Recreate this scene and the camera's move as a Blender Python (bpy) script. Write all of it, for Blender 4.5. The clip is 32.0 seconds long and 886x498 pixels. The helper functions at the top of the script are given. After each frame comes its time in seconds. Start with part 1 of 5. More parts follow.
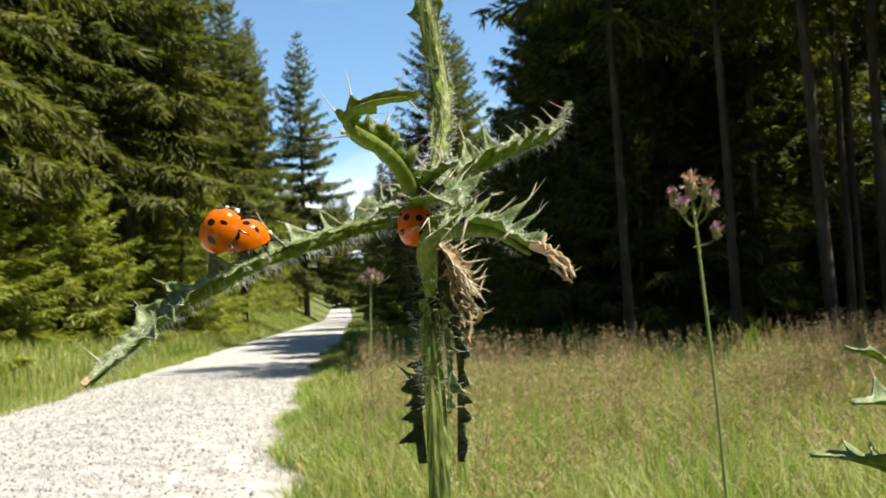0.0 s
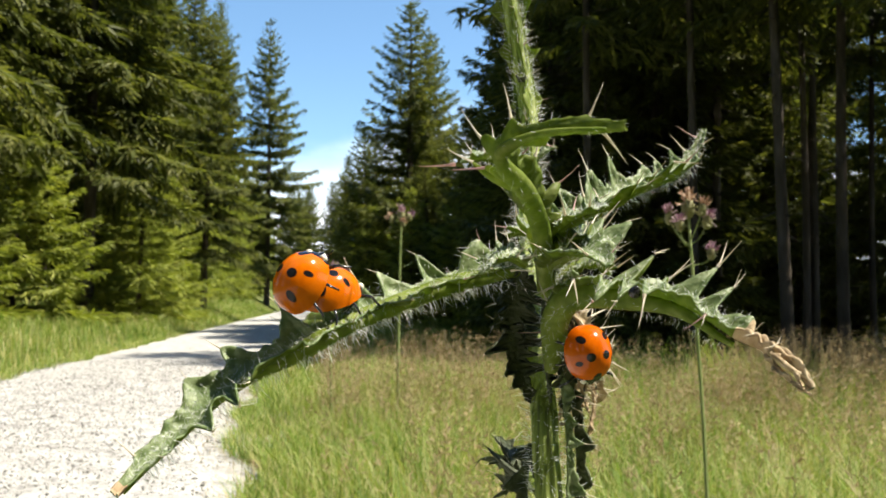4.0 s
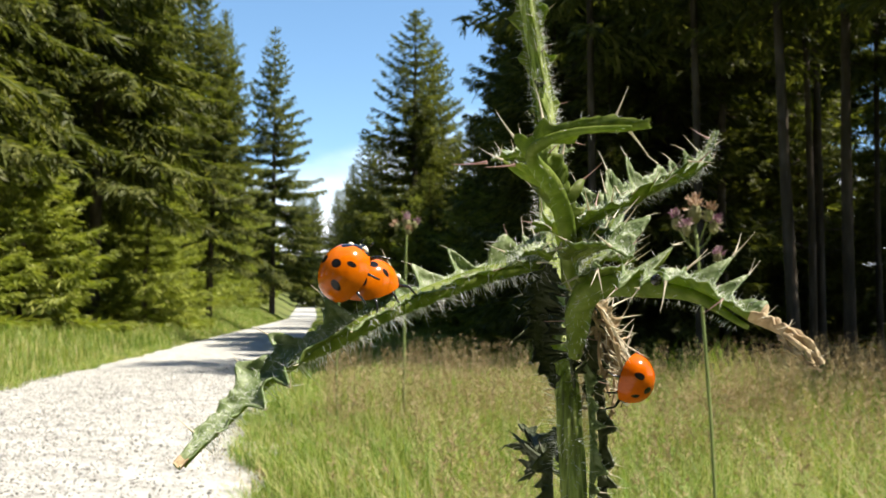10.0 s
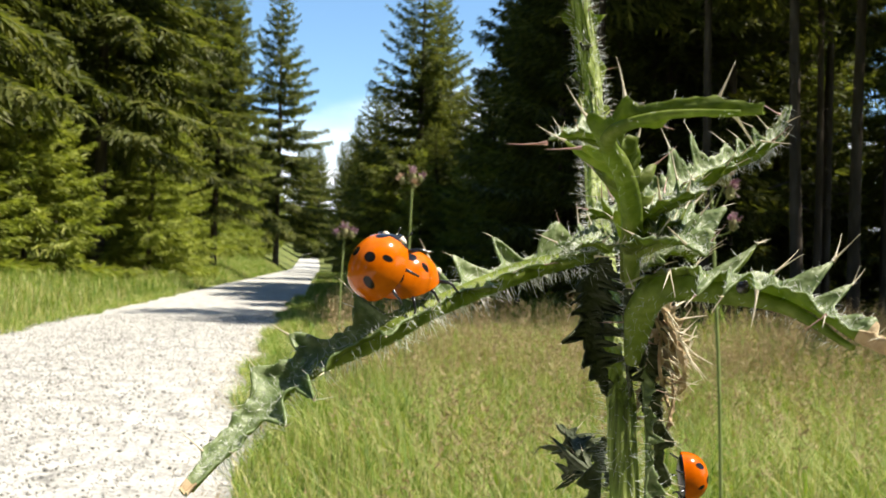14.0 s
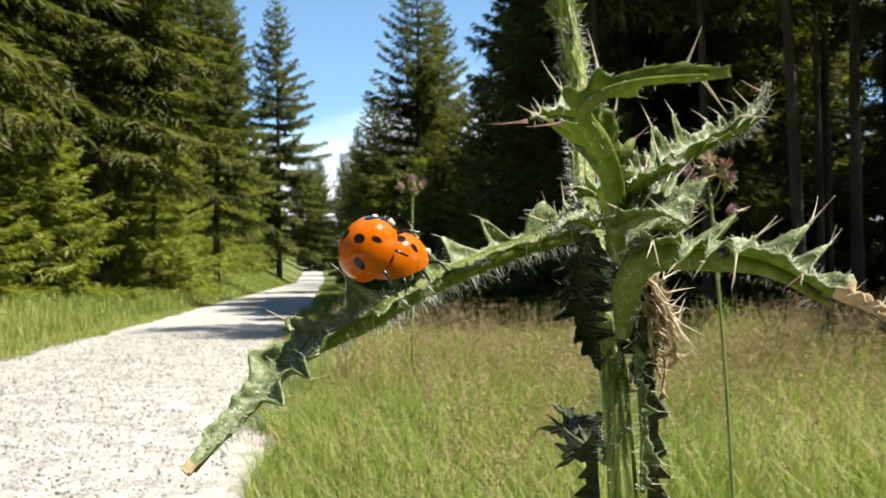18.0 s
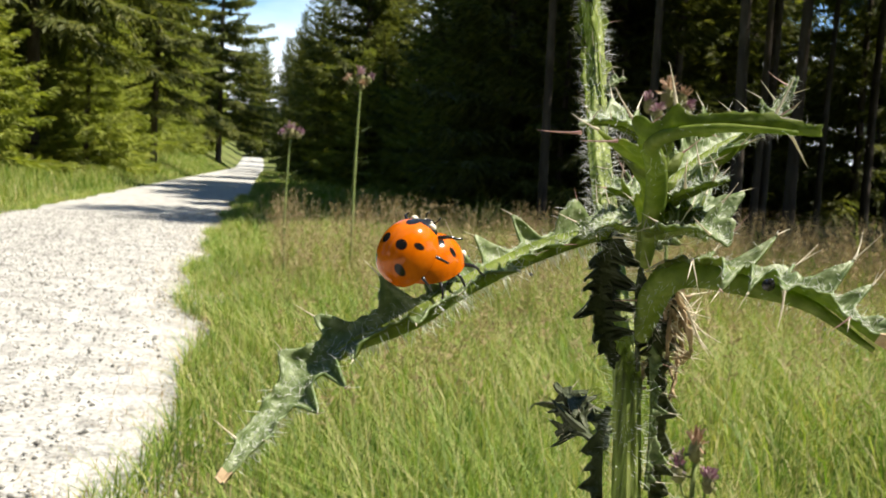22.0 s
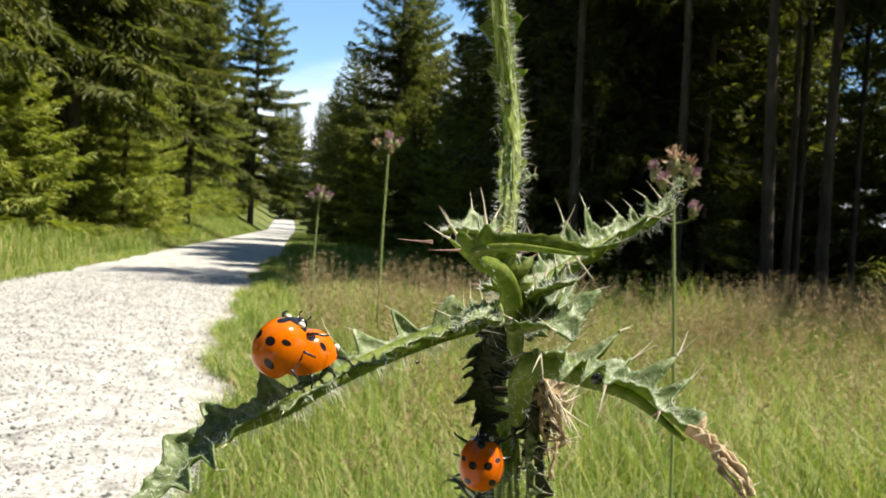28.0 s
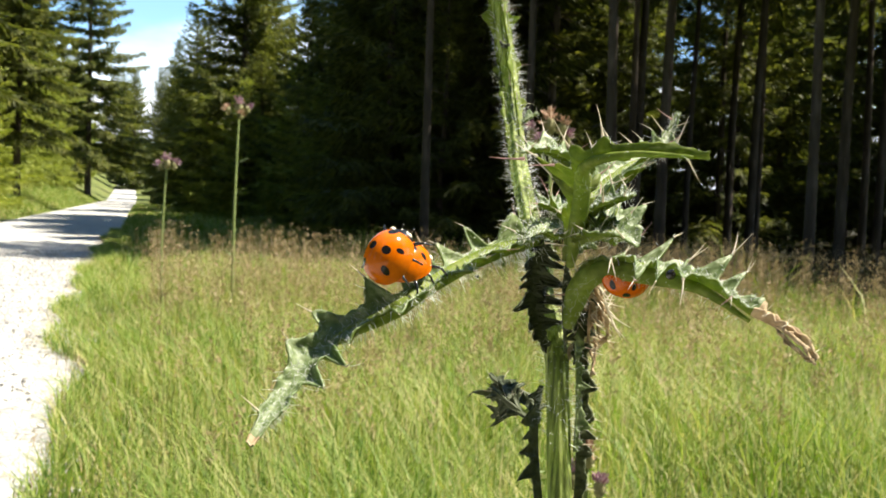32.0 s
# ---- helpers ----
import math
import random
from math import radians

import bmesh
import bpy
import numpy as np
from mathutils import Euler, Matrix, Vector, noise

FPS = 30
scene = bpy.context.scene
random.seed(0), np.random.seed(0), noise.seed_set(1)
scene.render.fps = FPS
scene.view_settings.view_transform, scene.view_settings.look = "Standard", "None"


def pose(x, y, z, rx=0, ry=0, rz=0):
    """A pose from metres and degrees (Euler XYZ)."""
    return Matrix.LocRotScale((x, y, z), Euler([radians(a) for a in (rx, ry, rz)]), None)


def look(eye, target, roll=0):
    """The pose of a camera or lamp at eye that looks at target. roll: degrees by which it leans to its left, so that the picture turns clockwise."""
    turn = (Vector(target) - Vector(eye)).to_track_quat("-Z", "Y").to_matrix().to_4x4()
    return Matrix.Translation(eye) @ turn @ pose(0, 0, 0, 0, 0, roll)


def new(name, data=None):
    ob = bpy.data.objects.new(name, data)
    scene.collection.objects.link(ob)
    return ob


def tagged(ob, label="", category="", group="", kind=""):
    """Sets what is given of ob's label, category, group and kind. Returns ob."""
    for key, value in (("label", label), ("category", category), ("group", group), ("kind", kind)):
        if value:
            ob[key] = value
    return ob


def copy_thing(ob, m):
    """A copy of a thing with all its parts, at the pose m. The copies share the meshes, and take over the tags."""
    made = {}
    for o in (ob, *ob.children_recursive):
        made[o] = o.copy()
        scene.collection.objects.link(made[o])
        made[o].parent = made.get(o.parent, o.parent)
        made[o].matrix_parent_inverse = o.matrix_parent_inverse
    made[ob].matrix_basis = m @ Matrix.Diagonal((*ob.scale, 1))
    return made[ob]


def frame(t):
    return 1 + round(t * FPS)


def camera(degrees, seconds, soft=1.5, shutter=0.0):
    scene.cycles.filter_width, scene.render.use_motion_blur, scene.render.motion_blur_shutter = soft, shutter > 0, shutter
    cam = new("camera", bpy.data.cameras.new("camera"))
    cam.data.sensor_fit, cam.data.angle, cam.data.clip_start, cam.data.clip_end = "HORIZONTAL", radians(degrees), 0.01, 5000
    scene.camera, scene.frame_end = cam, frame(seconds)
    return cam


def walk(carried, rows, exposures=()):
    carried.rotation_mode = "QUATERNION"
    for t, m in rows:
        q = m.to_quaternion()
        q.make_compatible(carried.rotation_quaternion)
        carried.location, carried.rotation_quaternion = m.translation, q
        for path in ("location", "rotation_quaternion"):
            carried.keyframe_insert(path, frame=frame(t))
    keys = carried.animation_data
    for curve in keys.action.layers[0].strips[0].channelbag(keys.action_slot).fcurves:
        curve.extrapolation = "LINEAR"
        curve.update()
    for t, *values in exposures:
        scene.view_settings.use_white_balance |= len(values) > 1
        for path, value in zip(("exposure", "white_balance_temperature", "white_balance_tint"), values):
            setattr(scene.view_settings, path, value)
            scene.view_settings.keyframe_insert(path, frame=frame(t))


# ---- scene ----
cam = camera(53.0, 32.0, 1.6)
PATH = [
    (0.0, look((0.02795, -0.02309, 0.99065), (-0.3236, 9.9495, 1.6414), -2.75)),
    (0.5, look((0.01802, -0.00888, 0.99225), (-0.2488, 9.9659, 1.6499), -1.90)),
    (1.0, look((0.01334, -0.00481, 0.99206), (-0.2431, 9.9688, 1.6715), -1.93)),
    (1.5, look((0.01227, 0.00025, 0.99386), (-0.2203, 9.9719, 1.7088), -1.80)),
    (2.0, look((0.00871, 0.00748, 0.99717), (-0.1731, 9.9759, 1.7706), -1.57)),
    (2.5, look((0.00749, 0.00917, 1.00007), (-0.0996, 9.9866, 1.6632), -0.83)),
    (3.0, look((0.00467, 0.00835, 1.00154), (-0.0002, 9.9889, 1.6244), -0.33)),
    (3.5, look((0.00606, 0.00798, 1.00161), (0.0726, 9.9892, 1.6104), 0.22)),
    (5.5, look((0.00457, 0.00505, 0.99911), (0.0199, 9.9851, 1.6305), -0.85)),
    (6.0, look((0.00385, 0.00524, 1.00000), (0.0218, 9.9829, 1.6671), -1.28)),
    (6.5, look((0.00305, 0.00293, 1.00383), (0.0210, 9.9784, 1.7040), -1.09)),
    (7.0, look((0.00385, 0.00019, 1.00161), (0.0073, 9.9750, 1.7105), -0.96)),
    (7.5, look((0.00416, -0.00035, 1.00066), (-0.0004, 9.9751, 1.7008), -0.53)),
    (8.0, look((0.00262, -0.00223, 1.00160), (0.0106, 9.9731, 1.7039), -0.19)),
    (8.5, look((0.00101, -0.00020, 1.00161), (0.0081, 9.9750, 1.7056), -0.17)),
    (9.0, look((0.00001, 0.00000, 1.00001), (0.0000, 9.9760, 1.6924), 0.00)),
    (9.5, look((0.00125, 0.00135, 0.99909), (-0.0021, 9.9775, 1.6886), -0.13)),
    (10.0, look((0.00254, 0.00024, 0.99894), (0.0055, 9.9761, 1.6935), -0.01)),
    (10.5, look((0.00098, -0.00196, 0.99950), (0.0072, 9.9735, 1.7002), -0.06)),
    (11.0, look((0.00090, 0.00102, 1.00102), (0.0053, 9.9761, 1.7071), -0.22)),
    (11.5, look((0.00342, 0.00076, 0.99942), (0.0039, 9.9756, 1.7090), -0.33)),
    (12.0, look((0.00113, 0.00135, 0.99866), (-0.0013, 9.9762, 1.7081), -0.31)),
    (12.5, look((-0.00211, 0.00914, 0.99751), (-0.0180, 9.9848, 1.6946), -0.68)),
    (13.0, look((-0.00070, 0.01076, 1.00156), (-0.0219, 9.9883, 1.6718), 0.34)),
    (13.5, look((-0.00040, 0.01015, 1.00281), (-0.0283, 9.9953, 1.5467), 0.34)),
    (14.0, look((-0.00222, 0.01442, 1.00383), (-0.0385, 10.0127, 1.1862), 1.47)),
    (14.5, look((-0.00238, 0.01552, 1.00555), (-0.0458, 10.0127, 1.2384), 1.00)),
    (16.5, look((-0.00288, 0.00752, 1.00423), (-0.0397, 10.0045, 1.2456), 1.30)),
    (17.0, look((-0.00602, 0.00757, 1.00441), (-0.0434, 10.0026, 1.3185), 0.79)),
    (17.5, look((-0.00553, 0.00829, 1.00414), (-0.0354, 10.0026, 1.3387), 0.53)),
    (18.0, look((-0.00061, 0.01213, 1.00085), (-0.0713, 10.0084, 1.2644), -0.96)),
    (18.5, look((-0.00144, 0.01478, 0.99990), (-0.2631, 10.0061, 1.3248), -0.90)),
    (19.0, look((-0.00008, 0.01515, 0.99930), (-0.2093, 10.0052, 1.3926), -0.97)),
    (19.5, look((-0.00142, 0.01451, 0.99938), (-0.2288, 10.0027, 1.4279), -0.08)),
    (20.0, look((-0.00433, 0.01036, 1.00039), (-0.2038, 9.9986, 1.4429), 1.12)),
    (20.5, look((-0.01039, 0.01016, 1.00197), (-0.0381, 10.0039, 1.3557), 1.97)),
    (21.0, look((-0.01432, 0.00524, 1.00968), (0.3354, 9.9991, 1.0407), 2.78)),
    (21.5, look((-0.01376, 0.01067, 1.00998), (0.6215, 9.9718, 0.4000), 3.49)),
    (22.0, look((-0.01117, 0.01526, 1.01204), (0.6056, 9.9575, 0.1332), 2.99)),
    (22.5, look((-0.01029, 0.01557, 1.00985), (0.4770, 9.9676, 0.1616), 2.74)),
    (23.0, look((-0.01194, 0.01181, 1.01366), (0.3420, 9.9791, 0.2870), 2.22)),
    (23.5, look((-0.01073, 0.01338, 1.01394), (0.3250, 9.9801, 0.2716), 2.21)),
    (24.0, look((-0.00976, 0.01458, 1.01056), (0.2836, 9.9819, 0.2585), 2.27)),
    (24.5, look((-0.01293, 0.01436, 1.01183), (0.2251, 9.9837, 0.2659), 2.19)),
    (26.5, look((-0.00189, 0.01041, 1.00870), (-0.4148, 9.9964, 0.6780), 0.40)),
    (27.0, look((-0.00103, 0.00974, 1.00783), (-0.7487, 9.9811, 0.8904), 0.05)),
    (27.5, look((-0.00047, 0.00424, 1.01710), (-0.6522, 9.9825, 1.1161), 1.31)),
    (28.0, look((0.00650, 0.00327, 1.01787), (0.2597, 9.9980, 0.8165), 2.94)),
    (28.5, look((0.00444, 0.00107, 1.01106), (0.5494, 9.9674, 0.3980), 3.80)),
    (29.0, look((-0.00032, 0.00491, 1.00753), (1.2053, 9.9110, 0.3629), 7.51)),
    (29.5, look((-0.00610, 0.00195, 1.00813), (1.5853, 9.8613, 0.4980), 7.99)),
    (30.0, look((-0.01051, -0.00119, 1.01132), (1.8283, 9.8166, 0.5322), 7.92)),
    (30.5, look((-0.01426, -0.00356, 1.01107), (1.7496, 9.8303, 0.5825), 7.21)),
    (31.0, look((-0.01788, -0.00532, 1.00994), (1.7829, 9.8220, 0.5839), 6.38)),
    (31.5, look((-0.02353, -0.00820, 1.00942), (1.8946, 9.7924, 0.4906), 4.15)),
    (32.0, look((-0.02400, -0.00545, 1.01033), (1.8886, 9.7973, 0.5114), 2.09)),
]
walk(cam, PATH, [(0.0, 0.57), (3.0, 0.67), (13.0, 0.67), (18.0, 0.60), (27.5, 0.58), (29.0, 0.72), (30.0, 0.92), (32.0, 0.98)])
cam.data.dof.use_dof, cam.data.dof.focus_distance, cam.data.dof.aperture_fstop = True, 0.118, 118.0

# ---- light ----
SUN_TO = Vector((0.50, -0.06, 0.86)).normalized()      # towards the sun
world = bpy.data.worlds.new("world")
scene.world = world
world.use_nodes = True
wn, wl = world.node_tree.nodes, world.node_tree.links
wn.clear()
sky = wn.new("ShaderNodeTexSky")
sky.sky_type, sky.sun_disc = "NISHITA", False
sky.sun_elevation = math.asin(SUN_TO.z)
sky.sun_rotation = math.atan2(SUN_TO.x, SUN_TO.y)
sky.altitude, sky.air_density, sky.dust_density = 700, 1.0, 0.4
w_geo = wn.new("ShaderNodeTexCoord")
w_sep = wn.new("ShaderNodeSeparateXYZ")
wl.new(w_geo.outputs["Generated"], w_sep.inputs[0])
w_map = wn.new("ShaderNodeMapping")
w_map.inputs["Scale"].default_value = (1.0, 1.0, 2.4)
wl.new(w_geo.outputs["Generated"], w_map.inputs[0])
w_noise = wn.new("ShaderNodeTexNoise")
w_noise.inputs["Scale"].default_value, w_noise.inputs["Detail"].default_value = 3.2, 6
wl.new(w_map.outputs[0], w_noise.inputs["Vector"])
w_low = wn.new("ShaderNodeMapRange")                     # clouds gather low in the sky
w_low.inputs["From Min"].default_value, w_low.inputs["From Max"].default_value = 0.205, 0.10
wl.new(w_sep.outputs["Z"], w_low.inputs["Value"])
w_add = wn.new("ShaderNodeMath")
w_add.operation = "MULTIPLY_ADD"
w_add.inputs[1].default_value = 0.55
wl.new(w_low.outputs[0], w_add.inputs[0])
wl.new(w_noise.outputs["Fac"], w_add.inputs[2])
w_cl = wn.new("ShaderNodeMapRange")
w_cl.interpolation_type = "SMOOTHSTEP"
w_cl.inputs["From Min"].default_value, w_cl.inputs["From Max"].default_value = 0.62, 0.95
wl.new(w_add.outputs[0], w_cl.inputs["Value"])
w_mix = wn.new("ShaderNodeMix")
w_mix.data_type = "RGBA"
wl.new(w_cl.outputs[0], w_mix.inputs["Factor"])
w_tint = wn.new("ShaderNodeMix")                        # clear summer blue
w_tint.data_type, w_tint.blend_type = "RGBA", "MULTIPLY"
w_tint.inputs["Factor"].default_value = 1
w_tint.inputs["B"].default_value = (0.88, 1.06, 1.10, 1)
wl.new(sky.outputs[0], w_tint.inputs["A"])
wl.new(w_tint.outputs["Result"], w_mix.inputs["A"])
w_mix.inputs["B"].default_value = (8.5, 8.9, 9.2, 1)
w_bg = wn.new("ShaderNodeBackground")
w_bg.inputs["Strength"].default_value = 0.125
wl.new(w_mix.outputs["Result"], w_bg.inputs["Color"])
w_out = wn.new("ShaderNodeOutputWorld")
wl.new(w_bg.outputs[0], w_out.inputs[0])
sun = new("sun", bpy.data.lights.new("sun", "SUN"))
sun.data.energy, sun.data.angle, sun.data.color = 7.8, radians(0.53), (1.0, 0.91, 0.765)
sun.matrix_world = look((20, 0, 40), Vector((20, 0, 40)) - SUN_TO)
scene.view_settings.exposure = 0.45


# ---- materials ----
def material(name, rough=0.7, metal=0.0, spec=0.4):
    m = bpy.data.materials.new(name)
    m.use_nodes = True
    b = m.node_tree.nodes["Principled BSDF"]
    b.inputs["Roughness"].default_value, b.inputs["Metallic"].default_value = rough, metal
    b.inputs["Specular IOR Level"].default_value = spec
    return m, m.node_tree.nodes, m.node_tree.links, b


def ramp(nodes, stops):
    r = nodes.new("ShaderNodeValToRGB")
    while len(r.color_ramp.elements) < len(stops):
        r.color_ramp.elements.new(0.5)
    for e, (p, c) in zip(r.color_ramp.elements, stops):
        e.position, e.color = p, (*c, 1)
    return r


def mottled(name, stops, scale, rough=0.7, bump=0.0, bump_scale=None, detail=5, spec=0.4, stretch=(1, 1, 1), island=0.0, glow=0.0, tint=(1.35, 1.5, 0.5)):
    """Colour from noise at two scales and the piece's own shade; bump for relief; glow: light that a thin leaf lets through."""
    m, n, l, b = material(name, rough, 0, spec)
    co = n.new("ShaderNodeTexCoord")
    mp = n.new("ShaderNodeMapping")
    mp.inputs["Scale"].default_value = stretch
    l.new(co.outputs["Object"], mp.inputs[0])
    n1, n2 = n.new("ShaderNodeTexNoise"), n.new("ShaderNodeTexNoise")
    n1.inputs["Scale"].default_value, n1.inputs["Detail"].default_value = scale, detail
    n2.inputs["Scale"].default_value, n2.inputs["Detail"].default_value = scale * 0.13, 3
    l.new(mp.outputs[0], n1.inputs["Vector"])
    l.new(mp.outputs[0], n2.inputs["Vector"])
    mix = n.new("ShaderNodeMath")
    mix.operation = "MULTIPLY_ADD"
    mix.inputs[1].default_value = 0.55
    l.new(n1.outputs["Fac"], mix.inputs[0])
    half = n.new("ShaderNodeMath")
    half.operation = "MULTIPLY"
    half.inputs[1].default_value = 0.45
    l.new(n2.outputs["Fac"], half.inputs[0])
    l.new(half.outputs[0], mix.inputs[2])
    last = mix.outputs[0]
    if island:
        ge = n.new("ShaderNodeNewGeometry")
        isl = n.new("ShaderNodeMath")
        isl.operation = "MULTIPLY_ADD"
        isl.inputs[1].default_value = island
        l.new(ge.outputs["Random Per Island"], isl.inputs[0])
        sub = n.new("ShaderNodeMath")
        sub.operation = "SUBTRACT"
        sub.inputs[1].default_value = island / 2
        l.new(last, isl.inputs[2])
        l.new(isl.outputs[0], sub.inputs[0])
        last = sub.outputs[0]
    r = ramp(n, stops)
    l.new(last, r.inputs[0])
    l.new(r.outputs[0], b.inputs["Base Color"])
    if bump:
        nb = n.new("ShaderNodeTexNoise")
        nb.inputs["Scale"].default_value, nb.inputs["Detail"].default_value = bump_scale or scale * 2, 6
        l.new(mp.outputs[0], nb.inputs["Vector"])
        bu = n.new("ShaderNodeBump")
        bu.inputs["Strength"].default_value, bu.inputs["Distance"].default_value = 1.0, bump
        l.new(nb.outputs["Fac"], bu.inputs["Height"])
        l.new(bu.outputs[0], b.inputs["Normal"])
    if glow:
        tr = n.new("ShaderNodeBsdfTranslucent")
        mul = n.new("ShaderNodeMix")
        mul.data_type, mul.blend_type = "RGBA", "MULTIPLY"
        mul.inputs["Factor"].default_value = 1
        mul.inputs["B"].default_value = (*tint, 1)
        l.new(r.outputs[0], mul.inputs["A"])
        l.new(mul.outputs["Result"], tr.inputs["Color"])
        ms = n.new("ShaderNodeMixShader")
        ms.inputs[0].default_value = glow
        l.new(b.outputs[0], ms.inputs[1])
        l.new(tr.outputs[0], ms.inputs[2])
        l.new(ms.outputs[0], n["Material Output"].inputs["Surface"])
    return m


GRAVEL = mottled("gravel", [(0.36, (0.17, 0.168, 0.16)), (0.48, (0.34, 0.337, 0.32)), (0.64, (0.48, 0.475, 0.45))], 34, 0.95, 0.012, 45, spec=0.15)
STONE = mottled("stone", [(0.2, (0.13, 0.127, 0.12)), (0.5, (0.32, 0.315, 0.30)), (0.8, (0.54, 0.53, 0.50))], 20, 0.9, island=0.7, spec=0.2)
SOIL = mottled("meadow_soil", [(0.3, (0.055, 0.075, 0.022)), (0.5, (0.10, 0.12, 0.035)), (0.7, (0.16, 0.15, 0.06))], 3.5, 1.0, 0.04, 9, spec=0.1)
# brown forest floor, with the wood's shade put into its colour
SHADED_FLOOR = mottled("shaded_forest_floor", [(0.3, (0.018, 0.014, 0.008)), (0.5, (0.030, 0.027, 0.013)), (0.7, (0.036, 0.048, 0.015))], 2.5, 1.0, 0.05, 6, spec=0.1)
GRASS = mottled("grass", [(0.2, (0.070, 0.13, 0.016)), (0.40, (0.155, 0.245, 0.030)), (0.6, (0.275, 0.315, 0.075)), (0.8, (0.43, 0.375, 0.19))], 1.6, 0.6, island=0.62, glow=0.4, tint=(1.3, 1.42, 0.72))
SEED = mottled("seed_grass", [(0.25, (0.22, 0.155, 0.075)), (0.5, (0.34, 0.26, 0.135)), (0.8, (0.46, 0.375, 0.23))], 2.0, 0.8, island=0.5, glow=0.3, tint=(1.05, 1.0, 0.92))
NEEDLE = mottled("spruce_needles", [(0.2, (0.042, 0.054, 0.014)), (0.5, (0.090, 0.106, 0.027)), (0.8, (0.185, 0.190, 0.058))], 1.2, 0.5, island=0.5, glow=0.42, spec=0.2, tint=(1.35, 1.4, 0.55))
NEEDLE_YOUNG = mottled("young_spruce_needles", [(0.2, (0.100, 0.130, 0.022)), (0.5, (0.195, 0.230, 0.045)), (0.8, (0.32, 0.34, 0.085))], 1.2, 0.5, island=0.5, glow=0.36, spec=0.2, tint=(1.3, 1.35, 0.55))
BARK = mottled("spruce_bark", [(0.25, (0.034, 0.027, 0.021)), (0.5, (0.085, 0.070, 0.056)), (0.78, (0.20, 0.172, 0.142))], 7, 0.95, 0.03, 14, stretch=(1, 1, 0.25), spec=0.1)
LEAF = mottled("thistle_leaf", [(0.34, (0.075, 0.12, 0.036)), (0.48, (0.155, 0.21, 0.085)), (0.58, (0.235, 0.29, 0.145)), (0.70, (0.43, 0.48, 0.33))], 1000, 0.42, 0.0002, 1500, detail=8, glow=0.3)
UNDER = mottled("leaf_underside", [(0.34, (0.085, 0.125, 0.020)), (0.5, (0.15, 0.20, 0.035)), (0.68, (0.25, 0.29, 0.085))], 700, 0.5, 0.0003, 1100, spec=0.3, glow=0.55, tint=(1.5, 1.5, 0.5))
MIDRIB = mottled("leaf_midrib", [(0.34, (0.12, 0.17, 0.022)), (0.5, (0.19, 0.25, 0.04)), (0.66, (0.31, 0.36, 0.10))], 600, 0.55, 0.0003, 1100, spec=0.25, glow=0.5)
STEM = mottled("thistle_stem", [(0.38, (0.085, 0.105, 0.03)), (0.47, (0.185, 0.235, 0.06)), (0.56, (0.37, 0.43, 0.14)), (0.68, (0.62, 0.65, 0.38))], 1500, 0.5, 0.0006, 1800, stretch=(1, 1, 0.07), glow=0.42)
# dark leaf green; shade under the leaf joint is put into this colour
DARK_SHADED_LEAF = mottled("stem_wing", [(0.3, (0.026, 0.034, 0.014)), (0.5, (0.055, 0.068, 0.028)), (0.75, (0.16, 0.18, 0.10))], 420, 0.55, 0.0005, 900, glow=0.25)
DRY = mottled("dry_leaf", [(0.3, (0.22, 0.14, 0.075)), (0.5, (0.44, 0.33, 0.20)), (0.72, (0.68, 0.57, 0.38))], 500, 0.8, 0.0005, 900, glow=0.25, tint=(1.05, 1.0, 0.92))
SPINE = mottled("spine", [(0.3, (0.46, 0.38, 0.25)), (0.5, (0.66, 0.60, 0.46)), (0.75, (0.80, 0.77, 0.66))], 260, 0.4, glow=0.25, tint=(1.05, 1.0, 0.92))
PINK_SPINE = mottled("pink_spine", [(0.3, (0.36, 0.18, 0.17)), (0.55, (0.50, 0.33, 0.29)), (0.8, (0.66, 0.58, 0.46))], 260, 0.4, glow=0.25, tint=(1.05, 1.0, 0.92))
HAIR = mottled("leaf_hair", [(0.3, (0.78, 0.80, 0.76)), (0.7, (0.90, 0.91, 0.88))], 300, 0.4, glow=0.45, tint=(1.05, 1.05, 1.02))
FLOWER = mottled("thistle_flower", [(0.3, (0.20, 0.085, 0.14)), (0.5, (0.32, 0.19, 0.25)), (0.75, (0.46, 0.36, 0.36))], 120, 0.8, island=0.5, glow=0.2, tint=(1.05, 1.0, 0.92))
FLUFF = mottled("seed_fluff", [(0.3, (0.26, 0.16, 0.10)), (0.6, (0.42, 0.29, 0.20)), (0.8, (0.55, 0.42, 0.32))], 120, 0.9, island=0.4, glow=0.2, tint=(1.05, 1.0, 0.92))
BRACT = mottled("flower_bract", [(0.3, (0.12, 0.10, 0.05)), (0.6, (0.22, 0.22, 0.09))], 200, 0.7, island=0.4)
THIN_STEM = mottled("thin_stem", [(0.3, (0.15, 0.20, 0.06)), (0.6, (0.26, 0.31, 0.11))], 60, 0.6, glow=0.2)
BLACK = mottled("beetle_black", [(0.3, (0.008, 0.008, 0.009)), (0.7, (0.02, 0.019, 0.02))], 800, 0.22, spec=0.6)
CREAM = mottled("beetle_cream", [(0.3, (0.55, 0.50, 0.40)), (0.7, (0.75, 0.72, 0.62))], 600, 0.35)


